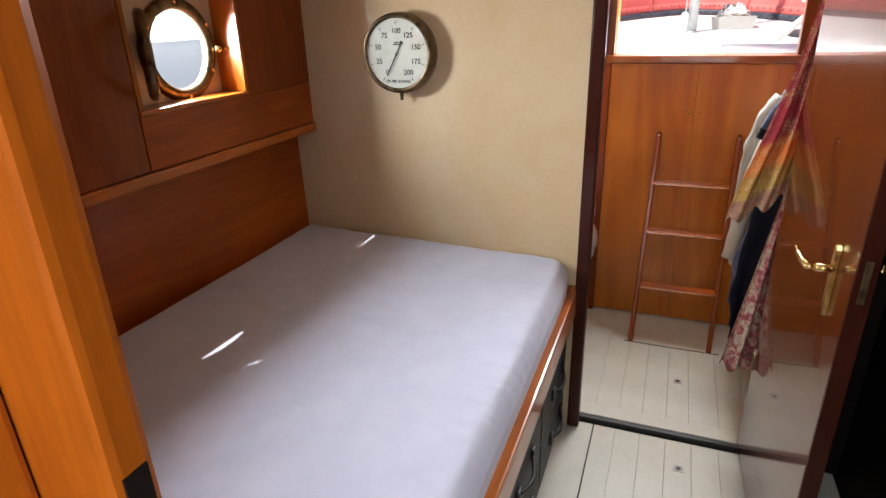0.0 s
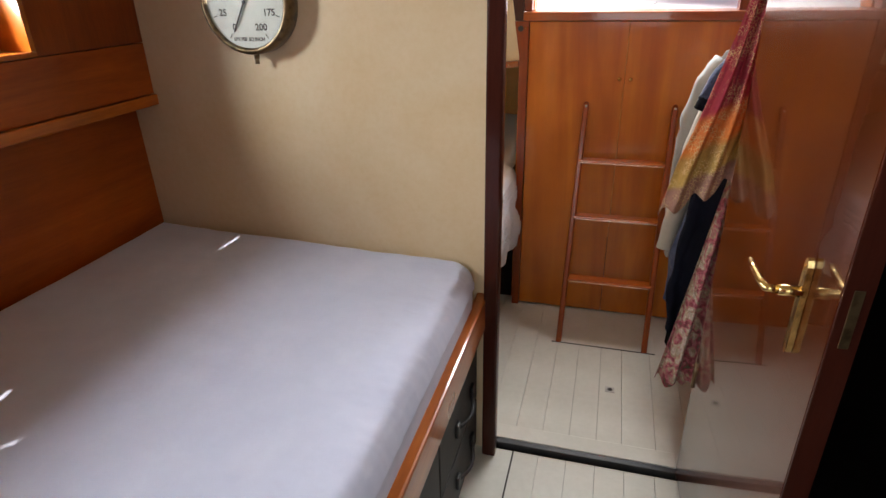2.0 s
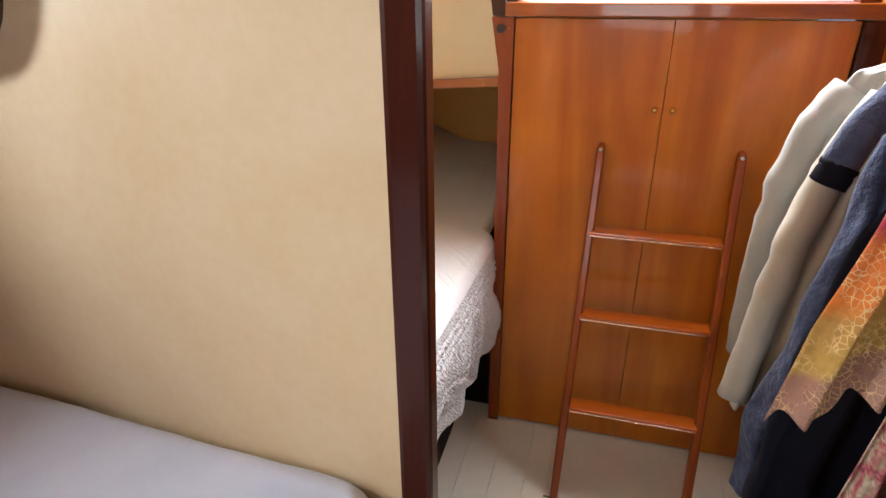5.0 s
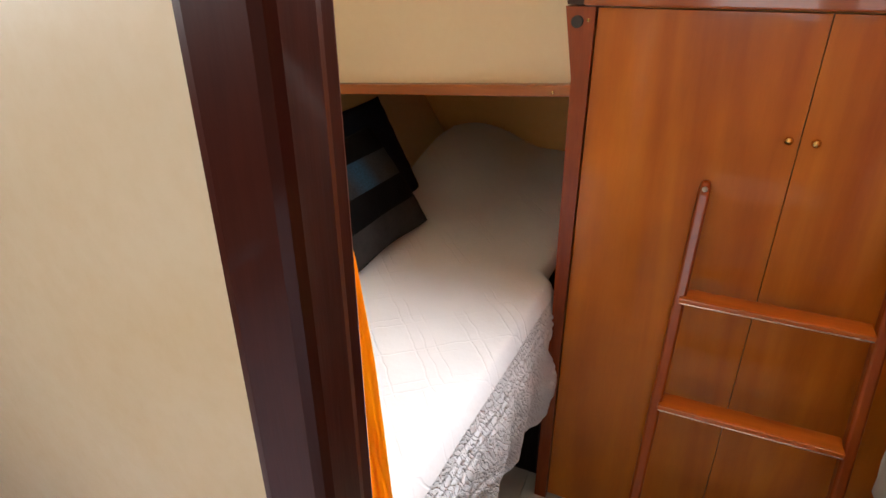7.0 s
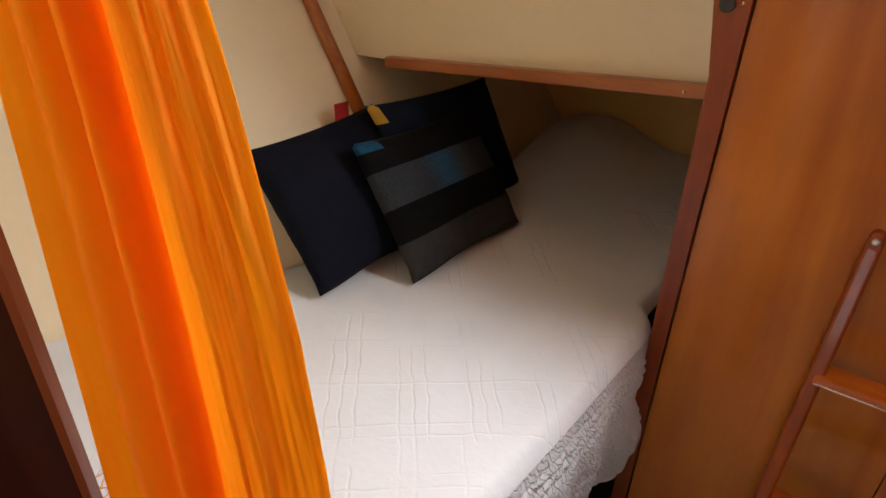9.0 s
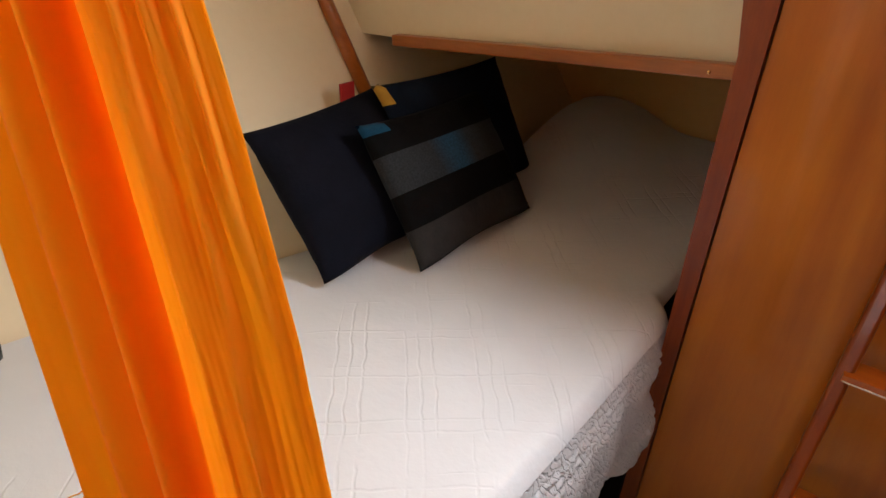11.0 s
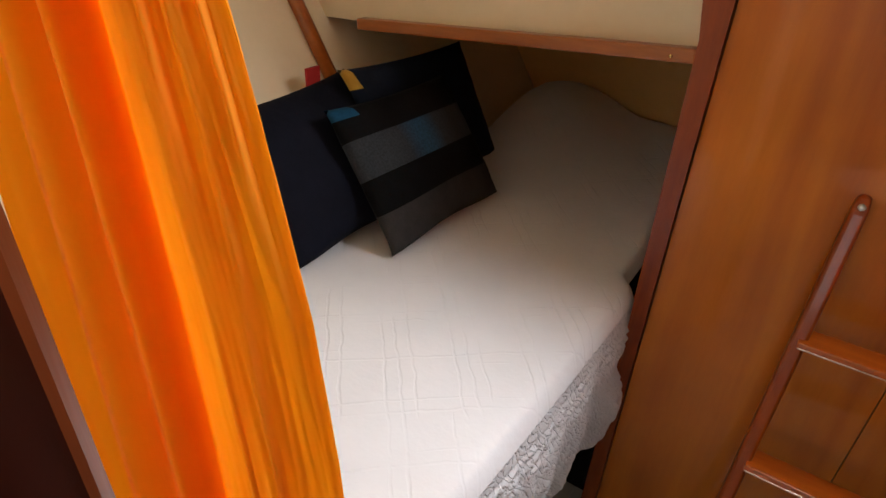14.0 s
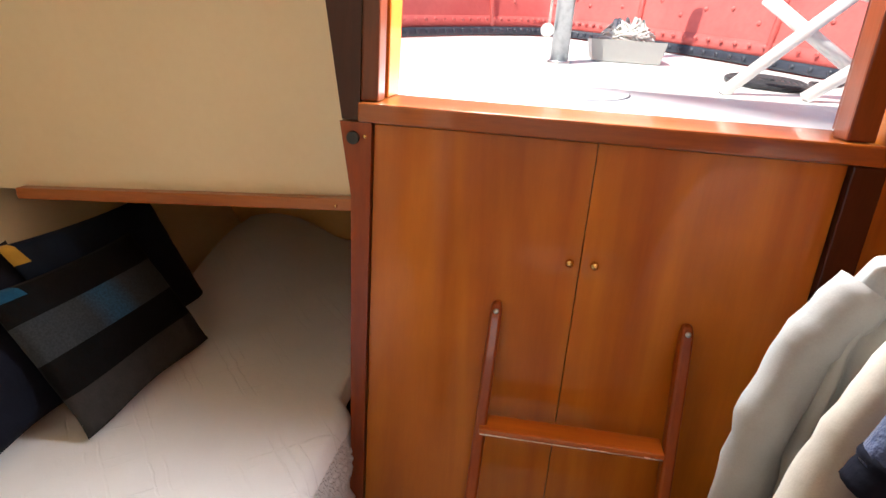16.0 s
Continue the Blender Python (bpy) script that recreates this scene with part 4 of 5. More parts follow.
# ---------------------------------------------------------------- drawers under the bed
for y0, y1, hy in ((0.40, 0.98, 0.70), (0.99, 1.58, 1.36), (1.59, 2.0, 1.83)):
    for z0, z1 in ((0.03, 0.205), (0.215, 0.44)):
        d = thing("drawer", (-0.305, (y0 + y1) / 2, z0), "charcoal painted drawer front with a black strap handle", "drawer", "drawers under the bed")
        part("front", boxed(-0.313, -0.3, y0, y1, z0, z1, bevel=0.003), M["drawer"], d)
        hz = z0 + 0.09
        pts = [(-0.298 + 0.022 * math.sin(math.pi * k / 8), hy - 0.085 + 0.17 * k / 8, hz - 0.016 * math.sin(math.pi * k / 8)) for k in range(9)]
        part("handle", tube(bmesh.new(), pts, 0.006, 8), M["black"], d, "black strap handle")
        for s_ in (-1, 1):
            part("bracket", boxed(-0.3, -0.29, hy + s_ * 0.085 - 0.014, hy + s_ * 0.085 + 0.014, hz - 0.024, hz + 0.018, bevel=0.004), M["black"], d)

# ---------------------------------------------------------------- cushions
def cushion(name, bl, br, tr, tl, thick, mats, pick, label, grp=""):
    """A stuffed square between four corners; pick(u, v, side) gives the material's number."""
    bl, br, tr, tl = (Vector(p) for p in (bl, br, tr, tl))
    nrm = (br - bl).cross(tl - bl).normalized()
    base = Vector(((bl.x + br.x) / 2, (bl.y + br.y) / 2, min(bl.z, br.z)))
    bm, n = bmesh.new(), 34
    for side in (1, -1):
        vs = []
        for i in range(n + 1):
            row = []
            for j in range(n + 1):
                u, v = i / n, j / n
                a, b = 2 * u - 1, 2 * v - 1
                pinch = 0.06 * (1 - b * b) ** 0.8, 0.06 * (1 - a * a) ** (0.8 if b > 0 else 3.0)
                uu, vv = 0.5 + 0.5 * a * (1 - pinch[0]), 0.5 + 0.5 * b * (1 - pinch[1])
                p = (bl * (1 - uu) + br * uu) * (1 - vv) + (tl * (1 - uu) + tr * uu) * vv
                edge = max(abs(a), abs(b))
                pucker = 0.004 * math.sin(16 * (a if abs(b) > abs(a) else b) + 40 * thick) * max(0.0, edge - 0.7) / 0.3 * (1 - edge)
                h = thick * 0.5 * ((1 - a * a) * (1 - b * b)) ** 0.5 * (1 + 0.16 * noise.noise((u * 4, v * 4, thick * 90))) + pucker * 3 + (0.004 if edge < 1 else 0)
                row.append(bm.verts.new(p + nrm * side * h - base))
            vs.append(row)
        for i in range(n):
            for j in range(n):
                f = bm.faces.new((vs[i][j], vs[i + 1][j], vs[i + 1][j + 1], vs[i][j + 1]))
                f.smooth, f.material_index = True, pick((i + 0.5) / n, (j + 0.5) / n, side)
    bmesh.ops.remove_doubles(bm, verts=bm.verts, dist=0.0005)
    ob = new(name, mesh_of(name, bm, mats[0]))
    for m in mats[1:]:
        ob.data.materials.append(m)
    ob.location = base
    return tagged(ob, label, "cushion", "cushions on the berth")


def stripes(u, v, side):
    if v < 0.26:
        return 1
    if v < 0.5:
        return 0
    if v < 0.76:
        return 2
    return 0 if not (u < 0.16 and v > 0.9) else 4


cushion("cushion", (-0.775, 2.785, 0.668), (-0.76, 3.175, 0.670), (-0.93, 3.165, 0.925), (-0.945, 2.79, 0.925), 0.105, [M["black_cloth"], M["grey_cloth"], M["blue_grey_cloth"], M["teal_cloth"], M["teal_cloth"]], stripes, "black cushion with charcoal and slate blue bands")
cushion("cushion", (-0.90, 2.97, 0.672), (-0.895, 3.40, 0.672), (-0.995, 3.335, 0.965), (-1.02, 2.91, 0.965), 0.07, [M["denim_cloth"], M["yellow_cloth"]], lambda u, v, s: 1 if (u < 0.06 and v > 0.85) else 0, "dark denim cushion with a mustard edge")
nav = cushion("cushion", (-0.88, 2.63, 0.672), (-0.875, 2.985, 0.675), (-1.10, 3.015, 0.935), (-1.09, 2.635, 0.915), 0.13, [M["navy"]], lambda u, v, s: 0, "plain navy cushion with pointed corners")
part("label", boxed(-1.106, -1.10, 2.90, 2.94, 0.905, 0.955, bevel=0.001), M["red_tag"], nav, "small red fabric label")

# ---------------------------------------------------------------- clothes by the door
def garment(name, base, label, rows, mat, seed, folds=7, parent=None, sides=64):
    """Hanging cloth as a flattened tube. rows: z, left x, right x, y, depth."""
    bm = bmesh.new()
    n, loops = 70, []
    for i in range(n + 1):
        f = i / n * (len(rows) - 1)
        k = min(int(f), len(rows) - 2)
        w = f - k
        z, xl, xr, y, d = (a + (b - a) * w for a, b in zip(rows[k], rows[k + 1]))
        loop = []
        for j in range(sides):
            a = 2 * math.pi * j / sides
            ca, sa = math.cos(a), math.sin(a)
            sx = math.copysign(abs(ca) ** 0.8, ca)
            rip = 1 + 0.5 * math.sin(folds * math.pi * sx + seed + 1.5 * noise.noise((z * 3, sx, seed))) * (0.3 + 0.7 * i / n)
            yy = y + sa * d * 0.5 * max(0.15, rip) + 0.012 * noise.noise((sx * 3, z * 7, seed + 3))
            xx = (xl + xr) / 2 + sx * (xr - xl) / 2 + 0.008 * noise.noise((z * 12, sa, seed))
            q_ = Vector((xx * 9, yy * 9, z * 5 + seed))
            yy += 0.007 * math.sin(34 * sx + 2.5 * noise.noise((sx * 2, z * 2.2, seed + 7))) * noise.noise((sx * 3, z * 1.6, seed + 9)) + 0.009 * noise.noise(q_) + 0.005 * noise.noise(Vector((q_.x * 4, q_.y * 2, q_.z * 1.5))) + 0.002 * noise.noise(q_ * 5)
            xx += 0.003 * noise.noise(q_ * 2 + Vector((5, 0, 0)))
            loop.append(bm.verts.new((xx, yy, z + 0.012 * noise.noise((sx * 4, sa, seed)) * (i == n))))
        loops.append(loop)
    for a, b in zip(loops, loops[1:]):
        for j in range(sides):
            bm.faces.new((a[j], a[(j + 1) % sides], b[(j + 1) % sides], b[j])).smooth = True
    bm.faces.new(loops[0])
    return bm


def sleeve(points, r, seed):
    bm = bmesh.new()
    pts = [Vector(p) for p in points]
    fine = []
    for a, b in zip(pts, pts[1:]):
        fine += [a.lerp(b, k / 6) for k in range(6)]
    fine.append(pts[-1])
    tube(bm, fine, r, 14, taper=[1 + 0.12 * noise.noise((k * 0.9, seed, 0)) for k in range(len(fine))])
    for v in bm.verts:
        v.co += Vector((noise.noise(v.co * 22 + Vector((seed, 0, 0))), noise.noise(v.co * 22 + Vector((0, seed, 5))), 0)) * 0.005
    return bm


def hook_for(thing_, y, z):
    part("hook", tube(bmesh.new(), [(0.475, y, z), (0.475, y, z + 0.05), (0.485, y, z + 0.075), (0.505, y, z + 0.075), (0.515, y, z + 0.06)], 0.003, 8), M["steel"], thing_, "steel hanger hook")
    single("coat_hook", tube(bmesh.new(), [(0.558, y, z + 0.075), (0.53, y, z + 0.06), (0.50, y, z + 0.065), (0.492, y, z + 0.085)], 0.005, 8), M["brass"], (0.56, y, z + 0.06), "small brass coat hook on the panelling", "hook", "coat hooks")


sh = thing("shirt", (0.4, 2.71, 0.5), "grey linen shirt on a hanger", "shirt", "clothes by the door")
part("body", garment("b", 0, "", [(1.20, 0.44, 0.54, 2.71, 0.04), (1.175, 0.36, 0.55, 2.71, 0.07), (1.07, 0.315, 0.55, 2.71, 0.09), (0.85, 0.30, 0.55, 2.71, 0.10), (0.50, 0.29, 0.55, 2.71, 0.10)], M["linen"], 1.0), M["linen"], sh)
part("sleeve", sleeve([(0.36, 2.71, 1.145), (0.31, 2.705, 1.06), (0.285, 2.70, 0.95), (0.28, 2.70, 0.75), (0.285, 2.70, 0.56)], 0.034, 2.0), M["linen"], sh)
part("collar", tube(bmesh.new(), [(0.475 + 0.055 * math.cos(a), 2.71 + 0.035 * math.sin(a), 1.21) for a in (math.pi / 6 * k for k in range(12))], 0.014, 8, True), M["linen"], sh)
hook_for(sh, 2.71, 1.21)
sh = thing("shirt", (0.4, 2.61, 0.45), "ivory cotton shirt on a hanger", "shirt", "clothes by the door")
part("body", garment("b", 0, "", [(1.20, 0.44, 0.54, 2.62, 0.04), (1.175, 0.385, 0.55, 2.62, 0.06), (1.05, 0.335, 0.55, 2.61, 0.08), (0.80, 0.29, 0.55, 2.60, 0.09), (0.50, 0.25, 0.55, 2.59, 0.09)], M["ivory"], 4.0), M["ivory"], sh)
part("sleeve", sleeve([(0.385, 2.61, 1.145), (0.33, 2.595, 1.04), (0.295, 2.585, 0.90), (0.272, 2.575, 0.72), (0.25, 2.565, 0.53)], 0.030, 7.0), M["ivory"], sh)
part("collar", tube(bmesh.new(), [(0.475 + 0.055 * math.cos(a), 2.62 + 0.03 * math.sin(a), 1.208) for a in (math.pi / 6 * k for k in range(12))], 0.014, 8, True), M["ivory"], sh)
hook_for(sh, 2.62, 1.208)
sh = thing("denim_jacket", (0.4, 2.5, 0.4), "blue denim jacket with a dark cuff", "jacket", "clothes by the door")
part("body", garment("b", 0, "", [(1.25, 0.43, 0.54, 2.51, 0.04), (1.215, 0.39, 0.55, 2.51, 0.06), (1.05, 0.345, 0.55, 2.50, 0.08), (0.80, 0.305, 0.55, 2.49, 0.10), (0.55, 0.26, 0.55, 2.48, 0.11), (0.38, 0.255, 0.55, 2.48, 0.10)], M["denim"], 2.2), M["denim"], sh)
part("sleeve", sleeve([(0.37, 2.5, 1.185), (0.32, 2.49, 1.12), (0.295, 2.487, 1.05)], 0.027, 3.0), M["denim"], sh)
part("cuff", sleeve([(0.30, 2.488, 1.06), (0.287, 2.486, 1.025)], 0.0285, 3.5), M["dark_blue"], sh, "dark navy cuff")
part("collar", tube(bmesh.new(), [(0.475 + 0.055 * math.cos(a), 2.51 + 0.03 * math.sin(a), 1.255) for a in (math.pi / 6 * k for k in range(12))], 0.015, 8, True), M["denim"], sh)
hook_for(sh, 2.51, 1.255)
sh = thing("trousers", (0.4, 2.38, 0.26), "black trousers hanging folded", "trousers", "clothes by the door")
part("leg", garment("b", 0, "", [(1.20, 0.44, 0.53, 2.40, 0.05), (0.98, 0.32, 0.54, 2.39, 0.07), (0.75, 0.275, 0.53, 2.375, 0.08), (0.5, 0.25, 0.48, 2.36, 0.09), (0.33, 0.262, 0.42, 2.35, 0.08)], M["dark_blue"], 5.5, 3), M["dark_blue"], sh)
part("leg", garment("b", 0, "", [(0.60, 0.29, 0.40, 2.40, 0.06), (0.4, 0.27, 0.36, 2.385, 0.07), (0.26, 0.268, 0.33, 2.375, 0.06)], M["dark_blue"], 8.5, 3), M["black_cloth"], sh)
hook_for(sh, 2.40, 1.20)

sc = thing("scarf", (0.3, 2.12, 0.75), "maroon and gold embroidered scarf draped from a hook", "scarf", "clothes by the door")


def scarf_front(u, v):
    z = 1.62 - v * 0.80
    xl = lerp_table(z, ((1.62, 0.345), (1.45, 0.325), (1.28, 0.295), (1.1, 0.245), (0.95, 0.195), (0.80, 0.16)))
    xr = lerp_table(z, ((1.62, 0.36), (1.45, 0.36), (1.28, 0.36), (1.1, 0.362), (0.95, 0.355), (0.80, 0.34)))
    y = lerp_table(z, ((1.62, 2.15), (1.28, 2.17), (0.8, 2.10)))
    drop = 0.11 * u * v ** 2 + 0.015 * math.sin(u * 17) * v ** 6
    fold = (0.018 * math.sin(u * 15 + 2 * v) + 0.008 * math.sin(u * 33 + 5 * v)) * (0.35 + 0.65 * v)
    return Vector((xl + (xr - xl) * u, y + fold + 0.01 * noise.noise((u * 4, v * 6, 2)), z + drop))


part("drape", grid(bmesh.new(), 50, 70, scarf_front), M["scarf"], sc, "", 0.0015)


def scarf_tail(u, v):
    z = 1.0 - v * 0.71
    half = 0.010 + 0.062 * v ** 1.1
    x = 0.352 - 0.055 * v + (u - 0.5) * 2 * half
    y = 2.16 - 0.05 * v + (0.02 * math.sin(u * 13 + 1) + 0.008 * math.sin(u * 31)) * (0.3 + 0.7 * v)
    return Vector((x, y, z + 0.012 * math.sin(u * 21) * v ** 8))


part("tail", grid(bmesh.new(), 36, 50, scarf_tail), M["scarf_tail"], sc, "", 0.0015)
single("coat_hook", tube(bmesh.new(), [(0.40, BULK_F, 1.64), (0.40, 2.09, 1.62), (0.36, 2.14, 1.615), (0.35, 2.15, 1.64)], 0.005, 8), M["brass"], (0.40, BULK_F, 1.6), "small brass coat hook on the bulkhead", "hook", "coat hooks")

# small fittings
for x, y in ((0.124, 1.874), (0.116, 2.417)):
    f = thing("floor_ring", (x, y, 0.0), "recessed steel lifting ring in the floor", "floor fitting", "floor rings")
    part("plate", boxed(x - 0.016, x + 0.016, y - 0.016, y + 0.016, -0.004, 0.0015, bevel=0.0006), M["ring_plate"], f)
    part("hole", disc(bmesh.new(), (x, y, 0.0018), (0, 0, 1), 0.009, 0.001, 16), M["black"], f)
single("grommet", disc(bmesh.new(), (-0.345, FRONT - 0.015, 1.222), (0, 1, 0), 0.011, 0.006, 16, 0.001), M["black"], (-0.345, FRONT - 0.012, 1.21), "black rubber grommet in the cupboard post", "grommet")
single("latch", boxed(JAMB + 0.0002, JAMB + 0.005, 2.018, 2.034, 0.62, 0.68, bevel=0.002), M["bronze"], (JAMB, 2.026, 0.62), "small dark latch plate on the jamb", "latch")
for x, y, z in ((-0.325, FRONT - 0.0125, 1.225), (-0.40, 3.0445, 1.075)):
    single("screw", bead(bmesh.new(), (x, y, z), (0, -1, 0), 0.0035), M["brass"], (x, y, z), "small brass screw head", "screw", "screws")
hat = thing("floor_hatch", (0.08, 2.83, 0), "painted floor hatch under the ladder", "hatch")
part("board", boxed(-0.125, 0.285, 2.695, 3.0, -0.006, 0.0015, bevel=0.001), M["floor"], hat)
part("seam", boxed(-0.128, 0.288, 2.688, 2.6935, -0.006, 0.001), M["seam"], hat)

# ---------------------------------------------------------------- foredeck
def deck_z(y):
    return 1.265 + 0.09 * (y - 3.1)


def breadth(y):
    return 0.86 * max(0.0, (4.84 - y) / 0.94) ** 0.65


def deck_sheet(u, v):
    y = 3.145 + (4.838 - 3.145) * (1 - (1 - v) ** 2)
    return Vector(((2 * u - 1) * (breadth(y) + 0.004), y, deck_z(y)))


setting("deck", grid(bmesh.new(), 16, 40, deck_sheet), M["deck"], "white painted foredeck", "deck")
setting("water", grid(bmesh.new(), 4, 4, lambda u, v: Vector((-300 + 600 * u, -300 + 600 * v, -0.7))), M["waterway"], "dark water round the boat", "water")

# added board that glows, so the view through the port is overbright
bd, bnt, bp = material("glowing_backdrop")
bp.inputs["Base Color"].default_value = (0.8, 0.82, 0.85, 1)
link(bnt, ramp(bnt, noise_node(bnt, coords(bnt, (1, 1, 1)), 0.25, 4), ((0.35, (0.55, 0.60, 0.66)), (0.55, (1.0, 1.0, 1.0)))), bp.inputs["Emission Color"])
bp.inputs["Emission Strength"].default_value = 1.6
setting("backdrop", boxed(-56, -55, -70, 90, -0.69, 22), bd, "pale glowing backdrop standing in for the bright outdoors", "backdrop")

bul = thing("bulwark", (0, 4.8, deck_z(4.8)), "red riveted steel bulwark round the foredeck", "bulwark", kind="structure")


def rim(k, n):
    """Points round the bow from port to starboard, k of n."""
    t = 2 * k / n - 1
    y = 4.838 - (4.838 - 3.13) * abs(t) ** 1.7
    return Vector((math.copysign(breadth(y), t), y, 0))


def bulwark_at(k, n, h):
    p = rim(k, n)
    out = Vector((p.x, 0.5 * (p.y - 3.0), 0))
    out = out.normalized() if out.length > 1e-4 else Vector((0, 1, 0))
    return Vector((p.x, p.y, deck_z(p.y) + h)) + out * 0.25 * h


N = 80
part("plating", grid(bmesh.new(), N, 6, lambda u, v: bulwark_at(u * N, N, -0.03 + 0.55 * v)), M["red"], bul, "", 0.008)
part("lower_strake", grid(bmesh.new(), N, 2, lambda u, v: bulwark_at(u * N, N, 0.03 + 0.05 * v) + Vector((0, -0.008, 0))), M["red"], bul, "", 0.006)
part("waterway", grid(bmesh.new(), N, 3, lambda u, v: bulwark_at(u * N, N, 0.004 + 0.032 * v) + Vector((-0.012 * math.copysign(1, u - 0.5), -0.014, 0))), M["waterway"], bul, "black painted waterway strip", 0.006)
part("capping", tube(bmesh.new(), [bulwark_at(k, N, 0.52) for k in range(N + 1)], 0.02, 8), M["white"], bul)
bm, bm2, bm3 = bmesh.new(), bmesh.new(), bmesh.new()
for k in range(6, 2 * N - 5):
    a, b = bulwark_at(k / 2, N, 0.02), bulwark_at(k / 2 + 0.5, N, 0.02)
    d = (b - a).normalized()
    nrm = Vector((d.y, -d.x, 0.1)).normalized()
    if k % 2 == 0:
        bead(bm2, bulwark_at(k / 2, N, 0.065) + nrm * 0.016, nrm, 0.009)
        bead(bm, a + nrm * 0.022 + Vector((0, -0.004, 0)), nrm, 0.009)
    if k % 4 == 0:
        bead(bm3, bulwark_at(k / 2, N, 0.16 + 0.025 * math.sin(k)) + nrm * 0.006, nrm, 0.009)
        bead(bm3, bulwark_at(k / 2, N, 0.27) + nrm * 0.006, nrm, 0.009)
for b_, m_ in ((bm, M["waterway"]), (bm2, M["red"]), (bm3, M["red"])):
    tagged(part("rivets", b_, m_, bul), kind="stuff")
for k in (20, 31, 52, 63):
    part("frame_rib", tube(bmesh.new(), [bulwark_at(k, N, h) + Vector((0, -0.012, 0)) for h in (0.0, 0.2, 0.5)], 0.012, 6), M["red"], bul)

pol = thing("mast_tube", (0.019, 3.915, deck_z(3.9)), "grey galvanised tube standing on the deck", "mast")
part("tube", tube(bmesh.new(), [(0.019, 3.915, deck_z(3.915) - 0.004), (0.022, 3.92, 2.6)], 0.027, 20), M["steel"], pol)
part("collar", tube(bmesh.new(), [(0.019, 3.915, deck_z(3.915) - 0.004), (0.019, 3.915, deck_z(3.915) + 0.008)], 0.034, 20), M["steel"], pol)
part("halyard", tube(bmesh.new(), [(-0.022, 3.90, 1.45), (-0.018, 3.905, 1.8), (-0.01, 3.91, 2.58)], 0.004, 6), M["rope_white"], pol)
part("block", disc(bmesh.new(), (-0.026, 3.9, 1.43), (0, 1, 0), 0.02, 0.014, 16, 0.003), M["white"], pol)
rnd = random.Random(11)
TZ = deck_z(4.1) - 0.004
tr = thing("tray", (0.235, 4.1, TZ), "grey plastic tray on the deck", "tray")
bm = bmesh.new()
o0, o1 = [(0.13, 4.03), (0.34, 4.03), (0.34, 4.16), (0.13, 4.16)], [(0.118, 4.02), (0.352, 4.02), (0.352, 4.17), (0.118, 4.17)]
i0, i1 = [(0.136, 4.036), (0.334, 4.036), (0.334, 4.154), (0.136, 4.154)], [(0.126, 4.028), (0.344, 4.028), (0.344, 4.162), (0.126, 4.162)]
lo = [[bm.verts.new((x, y, z)) for x, y in o] for o, z in ((o0, TZ), (o1, TZ + 0.066), (i1, TZ + 0.066), (i0, TZ + 0.01))]
for a, b in zip(lo, lo[1:]):
    for k in range(4):
        bm.faces.new((a[k], a[(k + 1) % 4], b[(k + 1) % 4], b[k]))
bm.faces.new(lo[0]), bm.faces.new(lo[-1])
part("tub", bm, M["tray"], tr)
bm = bmesh.new()
p, pts = Vector((0.235, 4.095, TZ + 0.04)), []
for k in range(420):
    a = k * 0.61
    r = 0.088 * (0.35 + 0.65 * rnd.random())
    h = 0.105 * math.exp(-((r / 0.085) ** 2))
    pts.append(Vector((0.235 + r * math.cos(a) * 1.02, 4.095 + 0.6 * r * math.sin(a), TZ + 0.05 + h * rnd.random())))
tube(bm, pts, 0.0045, 5)
single("rope", bm, M["rope_white"], (0.235, 4.095, TZ + 0.02), "heap of white rope piled in the tray", "rope")
bm, pts = bmesh.new(), []
for k in range(7 * 28):
    r = 0.012 + 0.085 * k / (7 * 28)
    a = 2 * math.pi * k / 28
    x, y = 0.575 + r * math.cos(a) * 1.1, 3.77 + r * math.sin(a) * 1.3
    pts.append((x, y, deck_z(y) + 0.008))
pts += [(0.70, 3.80, deck_z(3.8) + 0.008), (0.76, 3.80, deck_z(3.8) + 0.008), (0.80, 3.84, deck_z(3.84) + 0.008)]
tube(bm, pts, 0.0075, 6)
single("rope_coil", bm, M["rope_black"], (0.575, 3.77, deck_z(3.77)), "black rope coiled flat on the deck", "rope")
cz = deck_z(3.55)
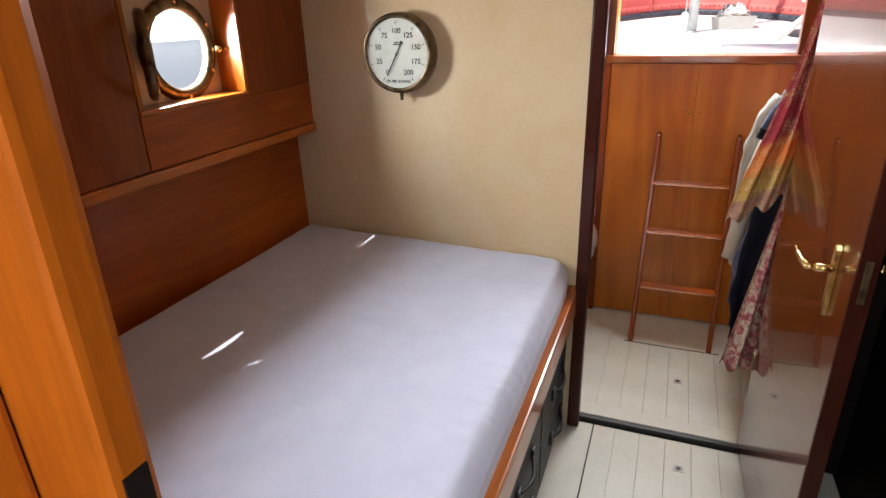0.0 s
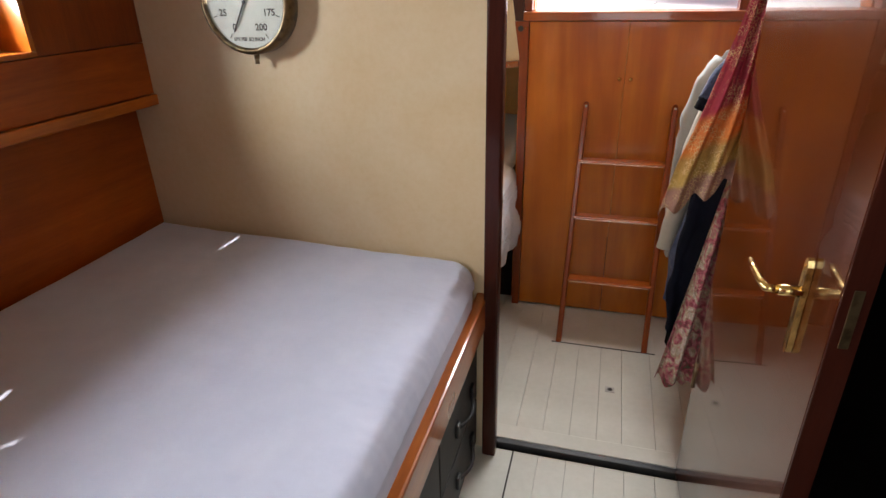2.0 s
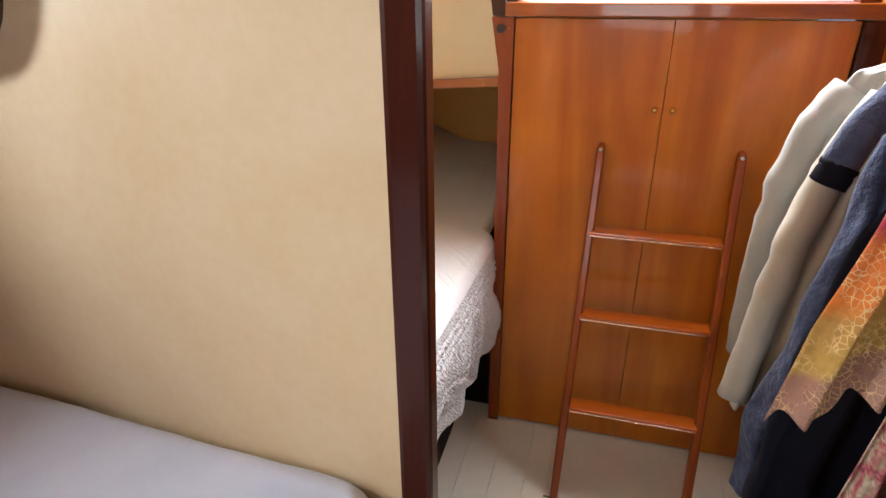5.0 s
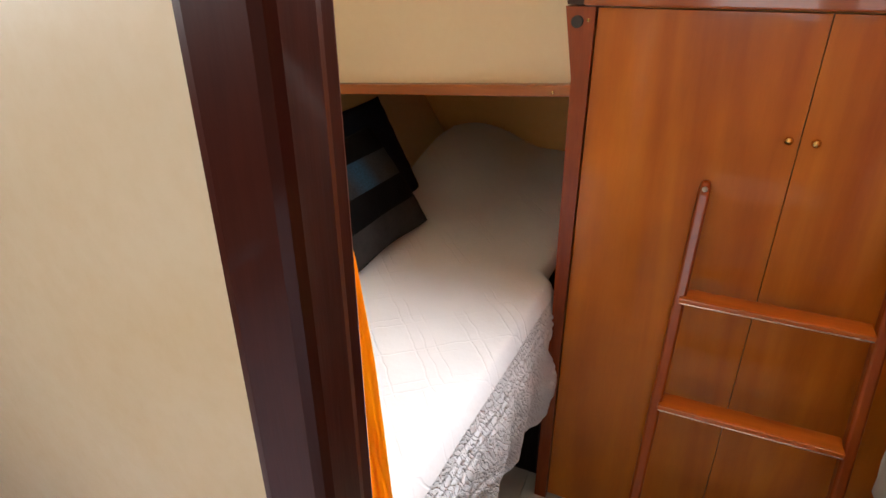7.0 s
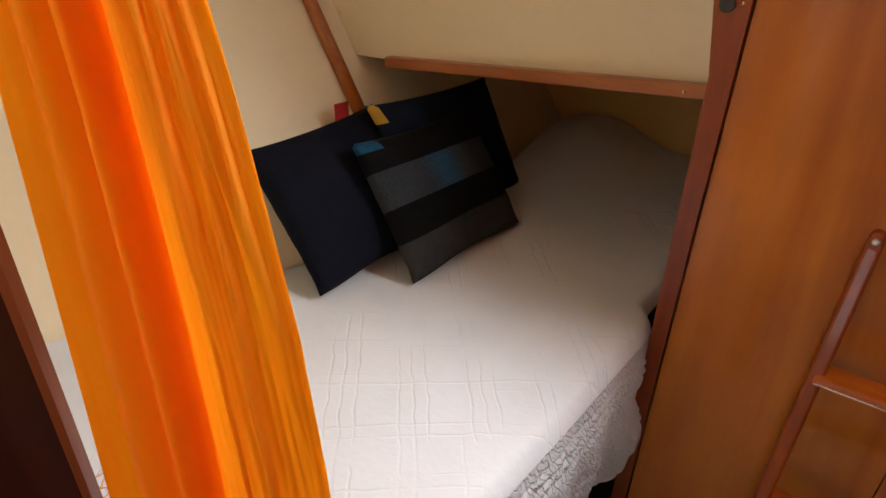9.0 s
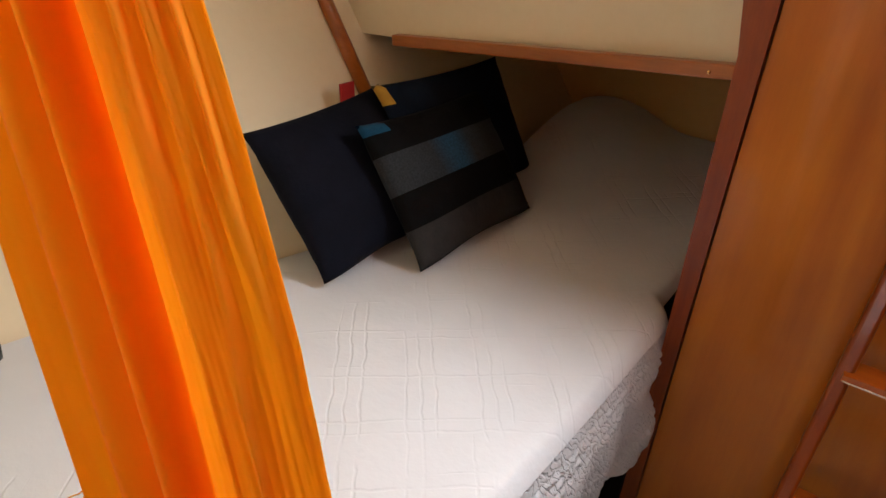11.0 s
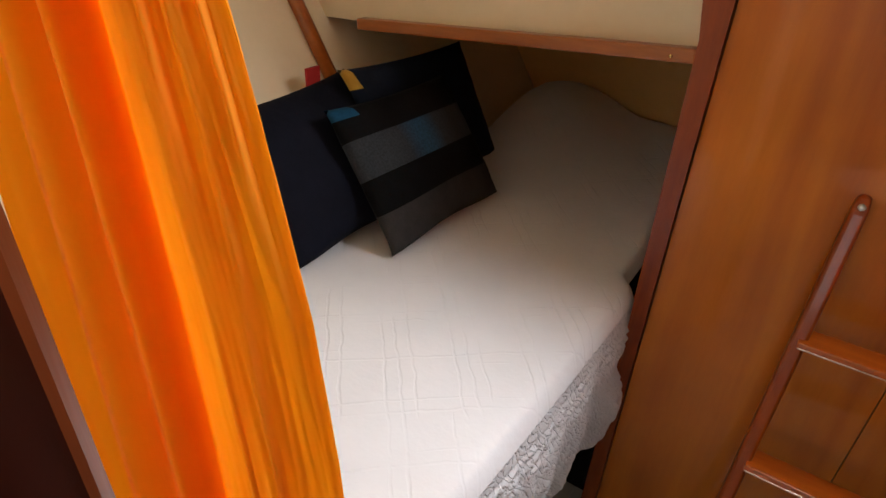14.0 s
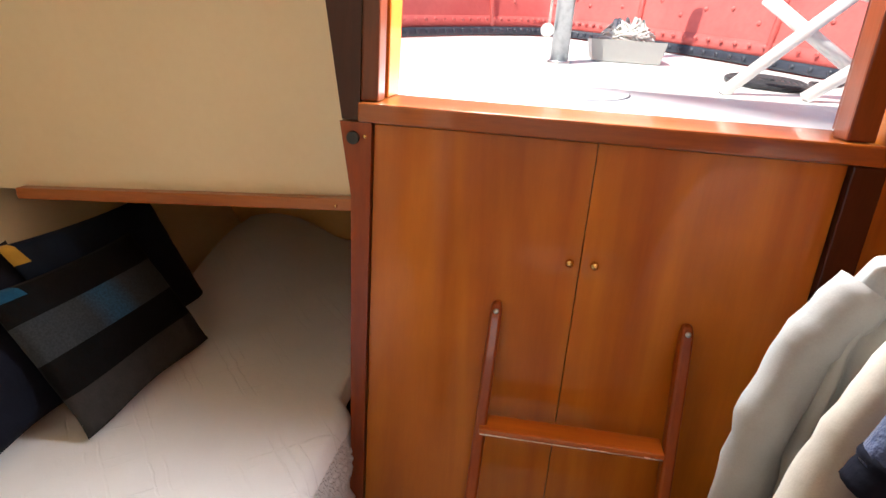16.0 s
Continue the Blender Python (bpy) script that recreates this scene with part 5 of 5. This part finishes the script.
ch = thing("folding_chair", (0.58, 3.55, cz), "white folding deck chair frame", "chair")
for a, b in (((0.40, 3.55, cz), (0.70, 3.55, 1.60)), ((0.46, 3.57, 1.525), (0.68, 3.57, 1.385)), ((0.58, 3.53, cz + 0.005), (0.82, 3.53, 1.50)), ((0.66, 3.56, 1.545), (0.9, 3.56, 1.50)), ((0.68, 3.57, 1.385), (0.79, 3.57, cz + 0.01))):
    part("bar", tube(bmesh.new(), [a, b], 0.016, 8), M["white"], ch)
dp = thing("deck_plate", (0.045, 3.43, deck_z(3.43)), "round white deck plate with its edge shadow as a dark disc", "deck plate")
# dark disc shifted aft, drawing the shadow line at the plate's near edge
part("edge_shadow", disc(bmesh.new(), (0.048, 3.424, deck_z(3.424) - 0.0012), (0, -0.09, 1), 0.1195, 0.004, 48), M["waterway"], dp)
part("plate", disc(bmesh.new(), (0.045, 3.43, deck_z(3.43) + 0.0006), (0, -0.09, 1), 0.120, 0.004, 48), M["deck"], dp)

# ---------------------------------------------------------------- floor planks
def planks(y0, y1, xs, parent):
    """Painted planks side by side, each an object on a shared mesh for its width."""
    shared = {}
    for a, b in zip(xs, xs[1:]):
        w = round(b - a, 3)
        if w not in shared:
            bm = boxed(-w / 2 + 0.0005, w / 2 - 0.0005, y0, y1, -0.0138, 0, bevel=0.0009)
            shared[w] = mesh_of("plank", bm, M["floor"])
        ob = new("plank", shared[w])
        ob.location = ((a + b) / 2, 0, 0)
        ob.parent = parent


deck_aft = thing("floor_aft", (0, 0, 0), "grey-white painted plank floor", "floor", kind="structure")
planks(-0.64, 2.02, (-0.9, -0.72, -0.54, -0.36, -0.181, -0.10, -0.012, 0.077, 0.165, 0.255, 0.345, 0.435, 0.525, 0.61), deck_aft)
part("joint", boxed(-0.1835, -0.1785, 0.4, 2.026, -0.004, 0.0008), M["seam"], deck_aft)
deck_fwd = thing("floor_forward", (0, 0, 0), "grey-white painted plank floor", "floor", kind="structure")
planks(2.05, 3.04, (-0.47, -0.38, -0.285, -0.19, -0.10, -0.012, 0.077, 0.158, 0.265, 0.363, 0.455, 0.555), deck_fwd)
